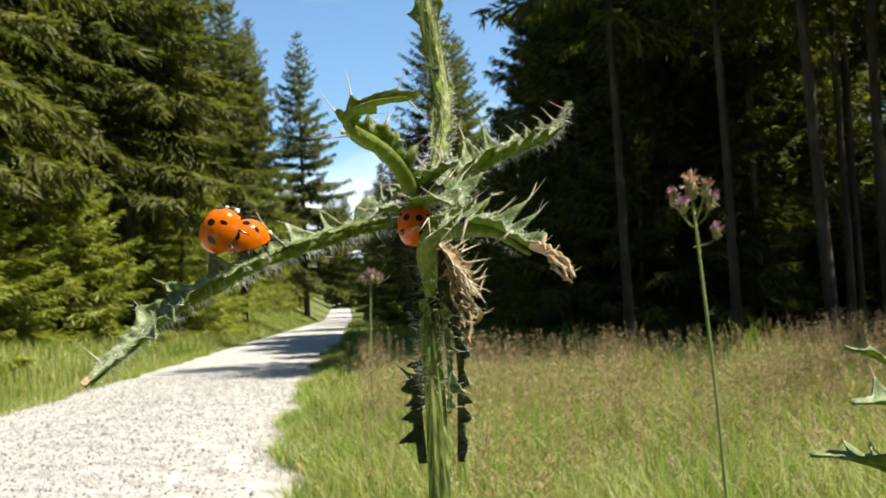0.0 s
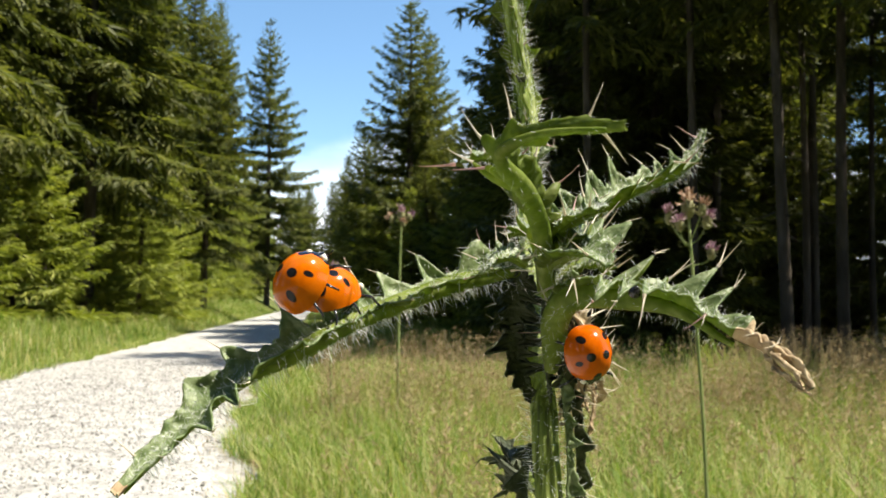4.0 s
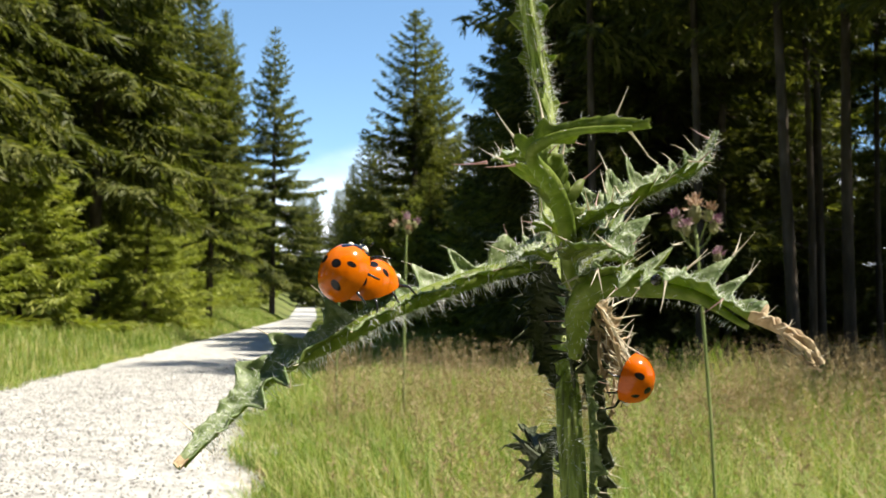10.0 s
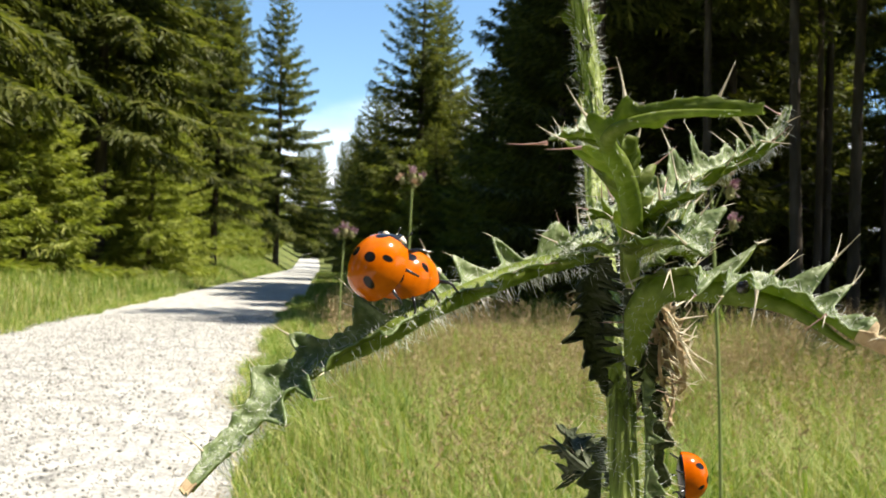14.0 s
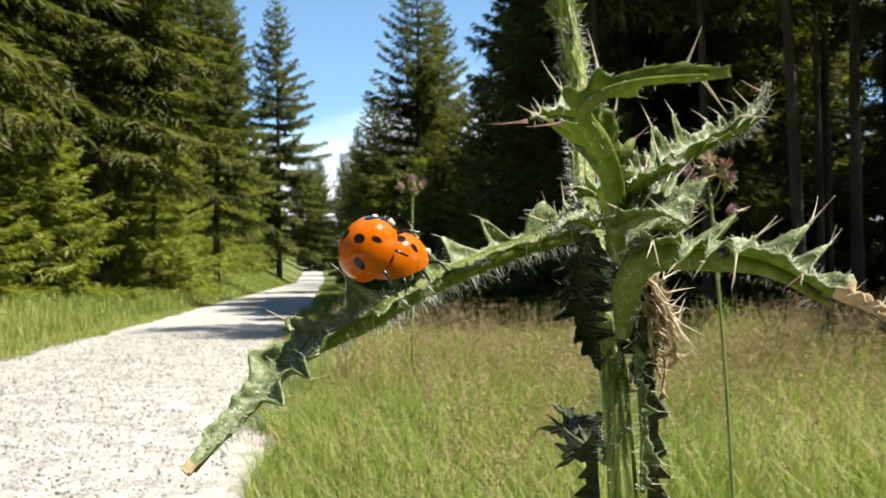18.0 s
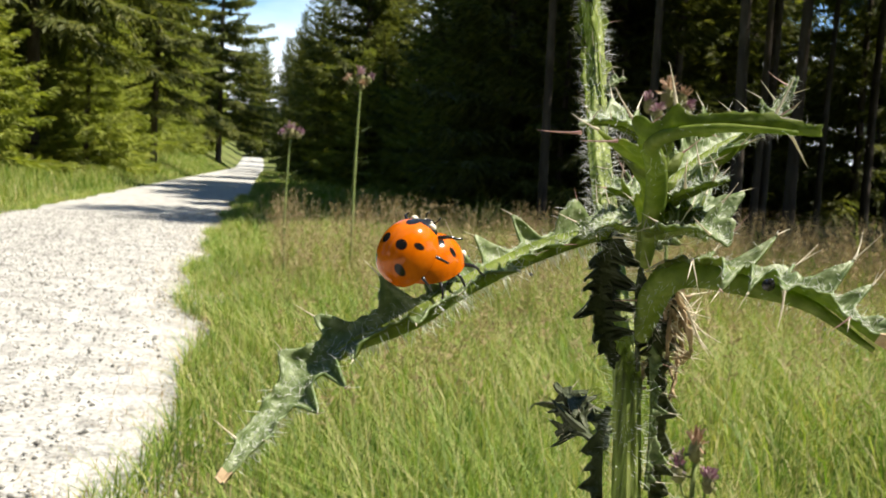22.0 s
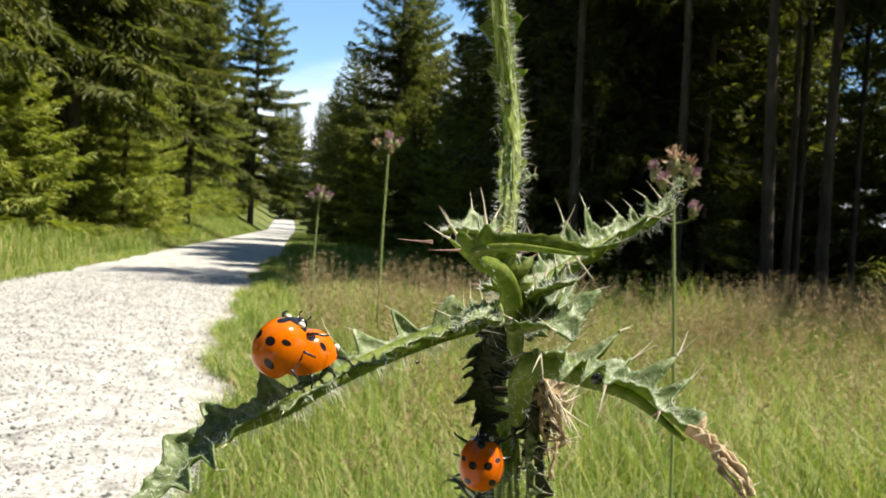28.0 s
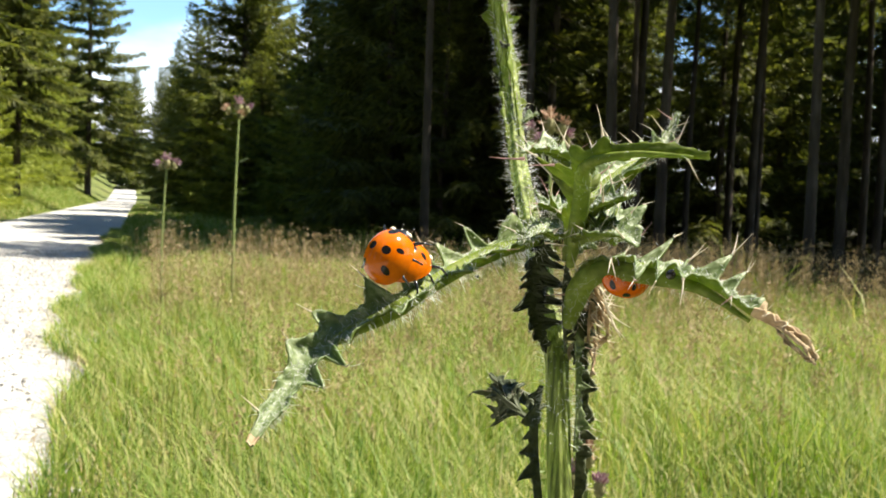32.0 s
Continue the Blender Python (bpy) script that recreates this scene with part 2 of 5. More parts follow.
def shell_material(dull, bright):
    """Glossy wing case with seven black spots."""
    m, n, l, b = material("wing_case", 0.16, 0, 0.16)
    co = n.new("ShaderNodeTexCoord")
    sep = n.new("ShaderNodeSeparateXYZ")
    l.new(co.outputs["Object"], sep.inputs[0])
    flat = n.new("ShaderNodeCombineXYZ")
    l.new(sep.outputs["X"], flat.inputs[0])
    l.new(sep.outputs["Y"], flat.inputs[1])
    wob = n.new("ShaderNodeTexNoise")
    wob.inputs["Scale"].default_value = 900
    l.new(co.outputs["Object"], wob.inputs["Vector"])
    total = None
    for x, y, r in ((2.45, 0, 0.55), (0.5, 2.2, 0.33), (0.5, -2.2, 0.33), (-0.2, 1.0, 0.54), (-0.2, -1.0, 0.54), (-2.35, 1.60, 0.46), (-2.35, -1.60, 0.46)):
        d = n.new("ShaderNodeVectorMath")
        d.operation = "DISTANCE"
        d.inputs[1].default_value = (x / 1000, y / 1000, 0)
        l.new(flat.outputs[0], d.inputs[0])
        e = n.new("ShaderNodeMapRange")
        e.inputs["From Min"].default_value, e.inputs["From Max"].default_value = (r + 0.05) / 1000, (r - 0.05) / 1000
        l.new(d.outputs["Value"], e.inputs["Value"])
        if total is None:
            total = e.outputs[0]
        else:
            mx = n.new("ShaderNodeMath")
            mx.operation = "MAXIMUM"
            l.new(total, mx.inputs[0])
            l.new(e.outputs[0], mx.inputs[1])
            total = mx.outputs[0]
    red = ramp(n, [(0.3, dull), (0.7, bright)])
    l.new(wob.outputs["Fac"], red.inputs[0])
    mix = n.new("ShaderNodeMix")
    mix.data_type = "RGBA"
    l.new(total, mix.inputs["Factor"])
    l.new(red.outputs[0], mix.inputs["A"])
    mix.inputs["B"].default_value = (0.010, 0.009, 0.009, 1)
    l.new(mix.outputs["Result"], b.inputs["Base Color"])
    b.inputs["Coat Weight"].default_value, b.inputs["Coat Roughness"].default_value = 0.25, 0.04
    return m


SHELL = shell_material((0.46, 0.096, 0.001), (0.56, 0.128, 0.0015))
# same shell for the lone ladybird, with the stem's shade mixed into its colour
SHADED_SHELL = shell_material((0.42, 0.076, 0.001), (0.52, 0.104, 0.0015))


# ---- builders ----
def mesh_of(name, verts, faces, mats, smooth=True, index=None):
    me = bpy.data.meshes.new(name)
    me.from_pydata([tuple(map(float, v)) for v in verts], [], [tuple(map(int, f)) for f in faces])
    for m in mats if isinstance(mats, (list, tuple)) else [mats]:
        me.materials.append(m)
    if smooth:
        me.polygons.foreach_set("use_smooth", [True] * len(me.polygons))
    if index is not None:
        me.polygons.foreach_set("material_index", list(map(int, index)))
    me.update()
    return me


def fast_mesh(name, verts, tris, mats, smooth=False):
    """Many triangles from arrays."""
    me = bpy.data.meshes.new(name)
    me.vertices.add(len(verts))
    me.vertices.foreach_set("co", np.ascontiguousarray(verts, dtype=np.float32).ravel())
    me.loops.add(len(tris) * 3)
    me.loops.foreach_set("vertex_index", np.ascontiguousarray(tris, dtype=np.int32).ravel())
    me.polygons.add(len(tris))
    me.polygons.foreach_set("loop_start", np.arange(0, len(tris) * 3, 3, dtype=np.int32))
    if smooth:
        me.polygons.foreach_set("use_smooth", np.ones(len(tris), dtype=bool))
    me.materials.append(mats)
    me.update(calc_edges=True)
    return me


def part(name, mesh, parent, label=""):
    ob = new(name, mesh)
    ob.parent = parent
    return tagged(ob, label) if label else ob


def thing(name, at, label, category, group="", kind=""):
    e = new(name)
    e.matrix_world = at if isinstance(at, Matrix) else Matrix.Translation(at)
    return tagged(e, label, category, group, kind)


def spline(points, count):
    """Catmull-Rom through the points, evenly sampled."""
    p = np.asarray(points, float)
    q = np.vstack([2 * p[0] - p[1], p, 2 * p[-1] - p[-2]])
    fine = []
    for i in range(len(p) - 1):
        a, b, c, d = q[i:i + 4]
        for t in np.linspace(0, 1, 24, endpoint=False):
            fine.append(0.5 * (2 * b + (c - a) * t + (2 * a - 5 * b + 4 * c - d) * t * t + (3 * b - a - 3 * c + d) * t ** 3))
    fine = np.array(fine + [p[-1]])
    run = np.r_[0, np.cumsum(np.linalg.norm(np.diff(fine, axis=0), axis=1))]
    s = np.linspace(0, run[-1], count)
    return np.stack([np.interp(s, run, fine[:, k]) for k in range(3)], 1)


def frames_along(p, up):
    """Tangent, side and normal along a path; the normal stays near up."""
    t = np.gradient(p, axis=0)
    t /= np.linalg.norm(t, axis=1)[:, None]
    up = np.broadcast_to(np.asarray(up, float), t.shape) if np.ndim(up) == 1 else np.asarray(up, float)
    side = np.cross(t, up)
    side /= np.linalg.norm(side, axis=1)[:, None] + 1e-12
    return t, side, np.cross(side, t)


def tube(points, radii, sides=10, count=None, ribs=0, depth=0.0, name="tube", mat=None, cap=True):
    p = spline(points, count or max(len(points) * 4, 8))
    n = len(p)
    r = np.interp(np.linspace(0, 1, n), np.linspace(0, 1, len(radii)), radii)
    t, a, b = frames_along(p, (0.31, 0.9, 0.21) if abs(np.gradient(p, axis=0)[0][1]) < 0.7 * np.linalg.norm(np.gradient(p, axis=0)[0]) else (1, 0, 0.1))
    th = np.linspace(0, 2 * np.pi, sides, endpoint=False)
    prof = 1 + depth * np.cos(ribs * th)
    v = p[:, None] + (r[:, None] * prof)[:, :, None] * (np.cos(th)[None, :, None] * a[:, None] + np.sin(th)[None, :, None] * b[:, None])
    v = v.reshape(-1, 3)
    f = [(i * sides + j, i * sides + (j + 1) % sides, (i + 1) * sides + (j + 1) % sides, (i + 1) * sides + j) for i in range(n - 1) for j in range(sides)]
    if cap:
        f += [tuple(range(sides))[::-1], tuple(range((n - 1) * sides, n * sides))]
    return mesh_of(name, v, f, mat)


# ---- the land ----
ALONG, ACROSS = np.array([-0.1367, 0.9906]), np.array([0.9906, 0.1367])
ROAD_0, ROAD_HALF = np.array([-2.28, 0.0]), 1.80


def road_coords(x, y):
    """Distance along the road and across it (to the right) of points of the plan."""
    dx, dy = x - ROAD_0[0], y - ROAD_0[1]
    return dx * ALONG[0] + dy * ALONG[1], dx * ACROSS[0] + dy * ACROSS[1]


def creep(s):
    """How far the gravel spreads to the right beyond its usual edge."""
    return 0.30 * np.clip((8 - np.asarray(s, float)) / 4, 0, 1)


def plan(s, w):
    return ROAD_0[0] + s * ALONG[0] + w * ACROSS[0], ROAD_0[1] + s * ALONG[1] + w * ACROSS[1]


def height(x, y):
    """The lie of the land: a level road, a bank on its left, a low meadow on its right, a rise far off."""
    s, w = road_coords(np.asarray(x, float), np.asarray(y, float))
    left = np.clip(-w - 2.1, 0, 7.5) * (0.03 + 0.0048 * np.clip(s, 0, 105))
    right = 0.05 * np.sin(0.9 * x + 0.4) * np.sin(0.7 * y) * np.clip((w - 2.2) / 2, 0, 1)
    dip = -0.05 * np.clip(1 - np.abs(np.abs(w) - 1.5) / 3, 0, 1) * (np.abs(w) < 1.9)
    rise = 0.034 * np.clip(s - 118, 0, 150)
    return left + right + rise + dip


# on the right it runs ahead of the trees: dark floor stands for shade
EDGE = np.array([(60, 2.0), (30, 3.0), (14, 4.0), (8, 4.9), (5.2, 6.2), (4.0, 8.0), (3.4, 10.3), (1.9, 13.5), (1.5, 16), (1.6, 28), (-1.6, 38), (-5.6, 60), (-11.2, 100), (-27, 210)], float)


def in_right_wood(x, y):
    """Beyond the wood's edge on the right of the road."""
    edge_x = np.interp(y, EDGE[:, 1], EDGE[:, 0], left=1e6)
    return np.asarray(x) > edge_x


def steps(*spans):
    out = []
    for a, b, n in spans:
        out += list(np.linspace(a, b, n, endpoint=False))
    return np.array(out + [spans[-1][1]])


def build_ground():
    ss = steps((-2000, -200, 6), (-200, -10, 12), (-10, 60, 90), (60, 300, 60), (300, 4000, 14))
    ww = steps((-3000, -120, 8), (-120, -20, 16), (-20, 20, 80), (20, 120, 16), (120, 3000, 8))
    s, w = np.meshgrid(ss, ww, indexing="ij")
    x, y = plan(s, w)
    z = height(x, y)
    v = np.stack([x, y, z], -1).reshape(-1, 3)
    m = len(ww)
    f, idx = [], []
    for i in range(len(ss) - 1):
        for j in range(m - 1):
            f.append((i * m + j, (i + 1) * m + j, (i + 1) * m + j + 1, i * m + j + 1)[::-1])
            cx, cy = plan((ss[i] + ss[i + 1]) / 2, (ww[j] + ww[j + 1]) / 2)
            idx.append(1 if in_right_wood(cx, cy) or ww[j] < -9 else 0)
    ob = new("ground", mesh_of("ground", v, f, [SOIL, SHADED_FLOOR], True, idx))
    return tagged(ob, "grassy meadow soil turning to brown forest floor darkened for spruce shade", "ground", kind="structure")


def build_road():
    ss = steps((-60, -8, 8), (-8, 2, 40), (2, 40, 160), (40, 130, 60), (130, 420, 30))
    ww = np.linspace(-1, 1, 25)
    s, u = np.meshgrid(ss, ww, indexing="ij")
    ragged = np.array([[0.16 * noise.noise((a * 1.3, side * 7.0, 0.0)) + 0.07 * noise.noise((a * 4.1, side * 3.0, 1.0)) for side in (-1, 1)] for a in ss])
    half = ROAD_HALF + np.where(u < 0, ragged[:, :1], ragged[:, 1:] + creep(s))
    bend = -0.00022 * np.clip(s - 120, 0, 400) ** 2
    x, y = plan(s, u * half + bend)
    rough = np.array([[noise.noise((a * 2.1, b * 4.0, 5.0)) * 0.012 for b in ww] for a in ss])
    z = height(*plan(s, 0 * u)) + 0.062 + rough - 0.05 * np.abs(u) ** 6 - 0.018 * np.exp(-((np.abs(u) - 0.45) / 0.16) ** 2)
    v = np.stack([x, y, z], -1).reshape(-1, 3)
    m = len(ww)
    f = [(i * m + j, i * m + j + 1, (i + 1) * m + j + 1, (i + 1) * m + j) for i in range(len(ss) - 1) for j in range(m - 1)]
    return tagged(new("road", mesh_of("road", v, f, GRAVEL)), "pale crushed-limestone forest road with ragged grassy edges", "road", kind="structure")


def build_stones(rng):
    """Loose chippings of the near road."""
    n = 54000
    s = np.where(rng.random(n) < 0.24, rng.uniform(-8, 2.4, n), 2.2 + 13 * rng.random(n) ** 1.6)
    w = np.clip(rng.normal(0, 1.15, n), -1.85, 2.0) + rng.normal(0, 0.04, n)
    x, y = plan(s, w)
    size = 0.003 + 0.0105 * rng.random(n) ** 2.4
    size[np.abs(w) > 1.6] *= 1.25
    base = np.array([(1, 0, 0), (-1, 0, 0), (0, 1, 0), (0, -1, 0), (0, 0, 0.8), (0, 0, -0.6)], float)
    tri = np.array([(0, 2, 4), (2, 1, 4), (1, 3, 4), (3, 0, 4), (2, 0, 5), (1, 2, 5), (3, 1, 5), (0, 3, 5)])
    jit = base[None] * rng.uniform(0.6, 1.3, (n, 6, 1)) + rng.normal(0, 0.12, (n, 6, 3))
    a = rng.uniform(0, 6.28, n)
    c, si = np.cos(a)[:, None], np.sin(a)[:, None]
    jx, jy = jit[..., 0] * c - jit[..., 1] * si, jit[..., 0] * si + jit[..., 1] * c
    v = np.stack([jx, jy, jit[..., 2]], -1) * size[:, None, None]
    z = 0.056 - 0.05 * np.clip(np.abs(w) / 1.8, 0, 1) ** 6
    v += np.stack([x, y, z], -1)[:, None]
    t = (tri[None] + 6 * np.arange(n)[:, None, None]).reshape(-1, 3)
    return tagged(new("road_chippings", fast_mesh("road_chippings", v.reshape(-1, 3), t, STONE)), "loose pale limestone chippings on the forest road", "gravel", kind="stuff")


def blades(x, y, tall, wide, rng, lean=0.55):
    """Bent grass blades, five corners each."""
    n = len(x)
    a = rng.uniform(0, 6.28, n)
    out = np.stack([np.cos(a), np.sin(a)], -1)
    side = np.stack([-out[:, 1], out[:, 0]], -1) * (wide / 2)[:, None]
    bend = tall * lean * rng.random(n) * 1.6
    z0 = height(x, y)
    def at(f, g, h):
        p = np.stack([x, y], -1) + out * (bend * f)[:, None]
        return np.concatenate([p + side * g, (z0 + tall * h)[:, None]], 1)
    v = np.stack([at(0, 1, -0.03), at(0, -1, -0.03), at(0.28, 0.8, 0.55), at(0.28, -0.8, 0.55), at(1.0, 0, 0.96)], 1)
    t = np.array([(0, 1, 3), (0, 3, 2), (2, 3, 4)])
    return v.reshape(-1, 3), (t[None] + 5 * np.arange(n)[:, None, None]).reshape(-1, 3)


def clumped(n, lo, hi, rng, near=1.0):
    """Positions over a stretch of plan, gathered in tufts."""
    c = n // 9
    u = rng.random(c) ** near
    cx, cy = rng.uniform(lo[0], hi[0], c), lo[1] + (hi[1] - lo[1]) * u
    k = rng.integers(0, c, n)
    spread = 0.05 + 0.012 * cy[k]
    return cx[k] + rng.normal(0, 1, n) * spread, cy[k] + rng.normal(0, 1, n) * spread


def build_grass(rng):
    # meadow beside the road
    x, y = clumped(250000, (-3.4, 1.3), (9.5, 15.5), rng, 1.45)
    s, w = road_coords(x, y)
    keep = (w > 1.74 + creep(s) + 0.25 * rng.random(len(w))) & ~in_right_wood(x - rng.uniform(0, 0.7, len(x)), y) & (np.abs(x - 0.4) < 1.2 + 0.75 * y)
    x, y, w = x[keep], y[keep], w[keep]
    tall = rng.uniform(0.14, 0.46, len(x)) * np.clip((w - 1.5) / 1.2, 0.35, 1.0) * np.clip(1.5 - 0.12 * (y - 5), 0.5, 1.0) * np.array([0.95 + 0.55 * noise.noise((a * 0.8, b * 0.8, 2.0)) for a, b in zip(x, y)])
    v, t = blades(x, y, tall, rng.uniform(0.0018, 0.0046, len(x)) * (1 + 0.08 * y), rng, 0.95)
    tagged(new("meadow_grass", fast_mesh("meadow_grass", v, t, GRASS)), "tall green summer meadow grass beside the road", "grass", kind="stuff")
    # the same meadow round about and behind
    n = 100000
    x, y = rng.uniform(-2.2, 9.0, n), rng.uniform(-7, 2.6, n)
    s, w = road_coords(x, y)
    keep = (w > 1.80 + creep(s) + 0.2 * rng.random(n)) & ((y < 1.4) | (np.abs(x - 0.4) > 1.2 + 0.75 * y))
    x, y, w = x[keep], y[keep], w[keep]
    v, t = blades(x, y, rng.uniform(0.14, 0.38, len(x)) * np.clip((w - 1.6) / 1.2, 0.35, 1.0), rng.uniform(0.003, 0.0062, len(x)), rng, 0.9)
    tagged(new("near_grass", fast_mesh("near_grass", v, t, GRASS)), "green meadow grass round the thistle", "grass", kind="stuff")
    # short grass creeping over the road's edges
    n = 26000
    s = -6 + 30 * rng.random(n) ** 0.9
    w = np.where(rng.random(n) < 0.75, 1.0, -1.0) * (1.66 + np.abs(rng.normal(0, 0.16, n)) + 0.16 * np.sin(s * 2.3) * np.sin(s * 0.9))
    w = np.where(w > 0, w + creep(s) - 0.04, w)
    x, y = plan(s, w)
    v, t = blades(x, y, rng.uniform(0.07, 0.20, n), rng.uniform(0.003, 0.006, n) * (1 + 0.05 * s), rng, 0.9)
    v[:, 2] += 0.02
    tagged(new("edge_grass", fast_mesh("edge_grass", v, t, GRASS)), "short ragged grass creeping over the gravel's edge", "grass", kind="stuff")
    # dry straw among it
    n = 9000
    s = 1 + 20 * rng.random(n) ** 1.3
    w = 1.70 + creep(s) + 0.22 * rng.normal(0, 1, n) + 0.16 * np.sin(s * 2.3) * np.sin(s * 0.9)
    x, y = plan(s, w)
    v, t = blades(x, y, rng.uniform(0.03, 0.13, n), rng.uniform(0.002, 0.004, n) * (1 + 0.05 * s), rng, 1.3)
    v[:, 2] += 0.02
    tagged(new("straw", fast_mesh("straw", v, t, SEED)), "pale dry straw along the gravel's edge", "grass", kind="stuff")
    # rank weeds where the meadow meets the wood
    n = 9000
    y = rng.uniform(4.2, 14.5, n)
    x = np.interp(y, EDGE[:, 1], EDGE[:, 0]) + rng.normal(0.1, 0.55, n)
    keep = road_coords(x, y)[1] > 2.6
    x, y = x[keep], y[keep]
    tall = rng.uniform(0.18, 0.7, len(x)) * np.array([0.75 + 0.9 * noise.noise((a * 1.1, b * 1.1, 8.0)) for a, b in zip(x, y)])
    v, t = blades(x, y, np.clip(tall, 0.1, 0.9), rng.uniform(0.006, 0.018, len(x)), rng, 0.7)
    tagged(new("edge_weeds", fast_mesh("edge_weeds", v, t, GRASS)), "rank weeds and grass along the shaded wood's edge", "weeds", kind="stuff")
    # far verge on the right, along the wood
    s = rng.uniform(11, 75, 26000)
    w = rng.uniform(1.75, 7.0, 26000)
    x, y = plan(s, w)
    keep = ~in_right_wood(x - 0.4, y)
    x, y, s = x[keep], y[keep], s[keep]
    v, t = blades(x, y, rng.uniform(0.10, 0.26, len(x)), rng.uniform(0.008, 0.016, len(x)) * (1 + 0.02 * s), rng)
    tagged(new("verge_grass", fast_mesh("verge_grass", v, t, GRASS)), "uncut grass on the verge along the spruce wood", "grass", kind="stuff")
    # bank on the left
    n = 70000
    s = 7 + 100 * rng.random(n) ** 1.7
    w = -1.78 - 7.5 * rng.random(n)
    x, y = plan(s, w)
    tall = rng.uniform(0.12, 0.42, n) * np.clip((-w - 1.5) / 1.0, 0.3, 1.0)
    v, t = blades(x, y, tall, rng.uniform(0.005, 0.010, n) * (1 + 0.035 * s), rng)
    tagged(new("bank_grass", fast_mesh("bank_grass", v, t, GRASS)), "sunlit grass on the bank across the road", "grass", kind="stuff")


def build_seed_grass(rng):
    """Thin stalks with loose brownish panicles."""
    x, y = clumped(34000, (-2.6, 2.4), (10.5, 12.0), rng, 0.60)
    s, w = road_coords(x, y)
    keep = (w > 2.3) & ~in_right_wood(x - rng.uniform(0, 2.4, len(x)), y) & (y < 8.6 + 0.6 * np.sin(2.1 * x) + 0.4 * np.sin(5.3 * x + 1)) & (rng.random(len(x)) < np.array([0.62 + 1.1 * noise.noise((a * 0.9, b * 0.7, 6.0)) for a, b in zip(x, y)])) & (np.abs(x - 0.4) < 1.2 + 0.75 * y)
    x, y = x[keep], y[keep]
    n = len(x)
    tall = rng.uniform(0.30, 0.66, n) * (1 + 0.22 * np.clip((y - 3.5) / 3, 0, 1))
    a, b = rng.uniform(0, 6.28, n), rng.uniform(0.02, 0.16, n)
    z0 = height(x, y)
    top = np.stack([x + np.cos(a) * b, y + np.sin(a) * b, z0 + tall], -1)
    foot = np.stack([x, y, z0 - 0.02], -1)
    side = np.stack([-np.sin(a), np.cos(a), 0 * a], -1) * 0.0012
    side2 = np.stack([np.cos(a), np.sin(a), 0 * a], -1) * 0.0012
    V, F, o = [], [], 0
    v = np.stack([foot + side, foot - side, top, foot + side2, foot - side2], 1).reshape(-1, 3)
    V.append(v)
    F.append((np.array([(0, 1, 2), (3, 4, 2)])[None] + 5 * np.arange(n)[:, None, None]).reshape(-1, 3))
    o = len(v)
    k = 16
    f = 0.72 + 0.28 * rng.random((n, k))
    p = foot[:, None] + (top - foot)[:, None] * f[..., None]
    d = rng.normal(0, 1, (n, k, 3))
    d[..., 2] = np.abs(d[..., 2]) * 0.8 + 0.2
    d /= np.linalg.norm(d, axis=-1)[..., None]
    ln = (0.020 + 0.065 * (1.05 - f))[..., None]
    q = np.cross(d, rng.normal(0, 1, (n, k, 3)))
    q /= np.linalg.norm(q, axis=-1)[..., None]
    v = np.stack([p, p + d * ln * 0.65 + q * 0.0021, p + d * ln, p + d * ln * 0.65 - q * 0.0021], 2).reshape(-1, 3)
    V.append(v)
    F.append((np.array([(0, 1, 2), (0, 2, 3)])[None] + 4 * np.arange(n * k)[:, None, None]).reshape(-1, 3) + o)
    tagged(new("seeding_grass", fast_mesh("seeding_grass", np.vstack(V), np.vstack(F), SEED)), "thin seeding grass stalks with brownish panicles", "grass", kind="stuff")


RNG = np.random.default_rng(7)
build_ground()
build_road()
build_stones(RNG)
build_grass(RNG)
build_seed_grass(RNG)


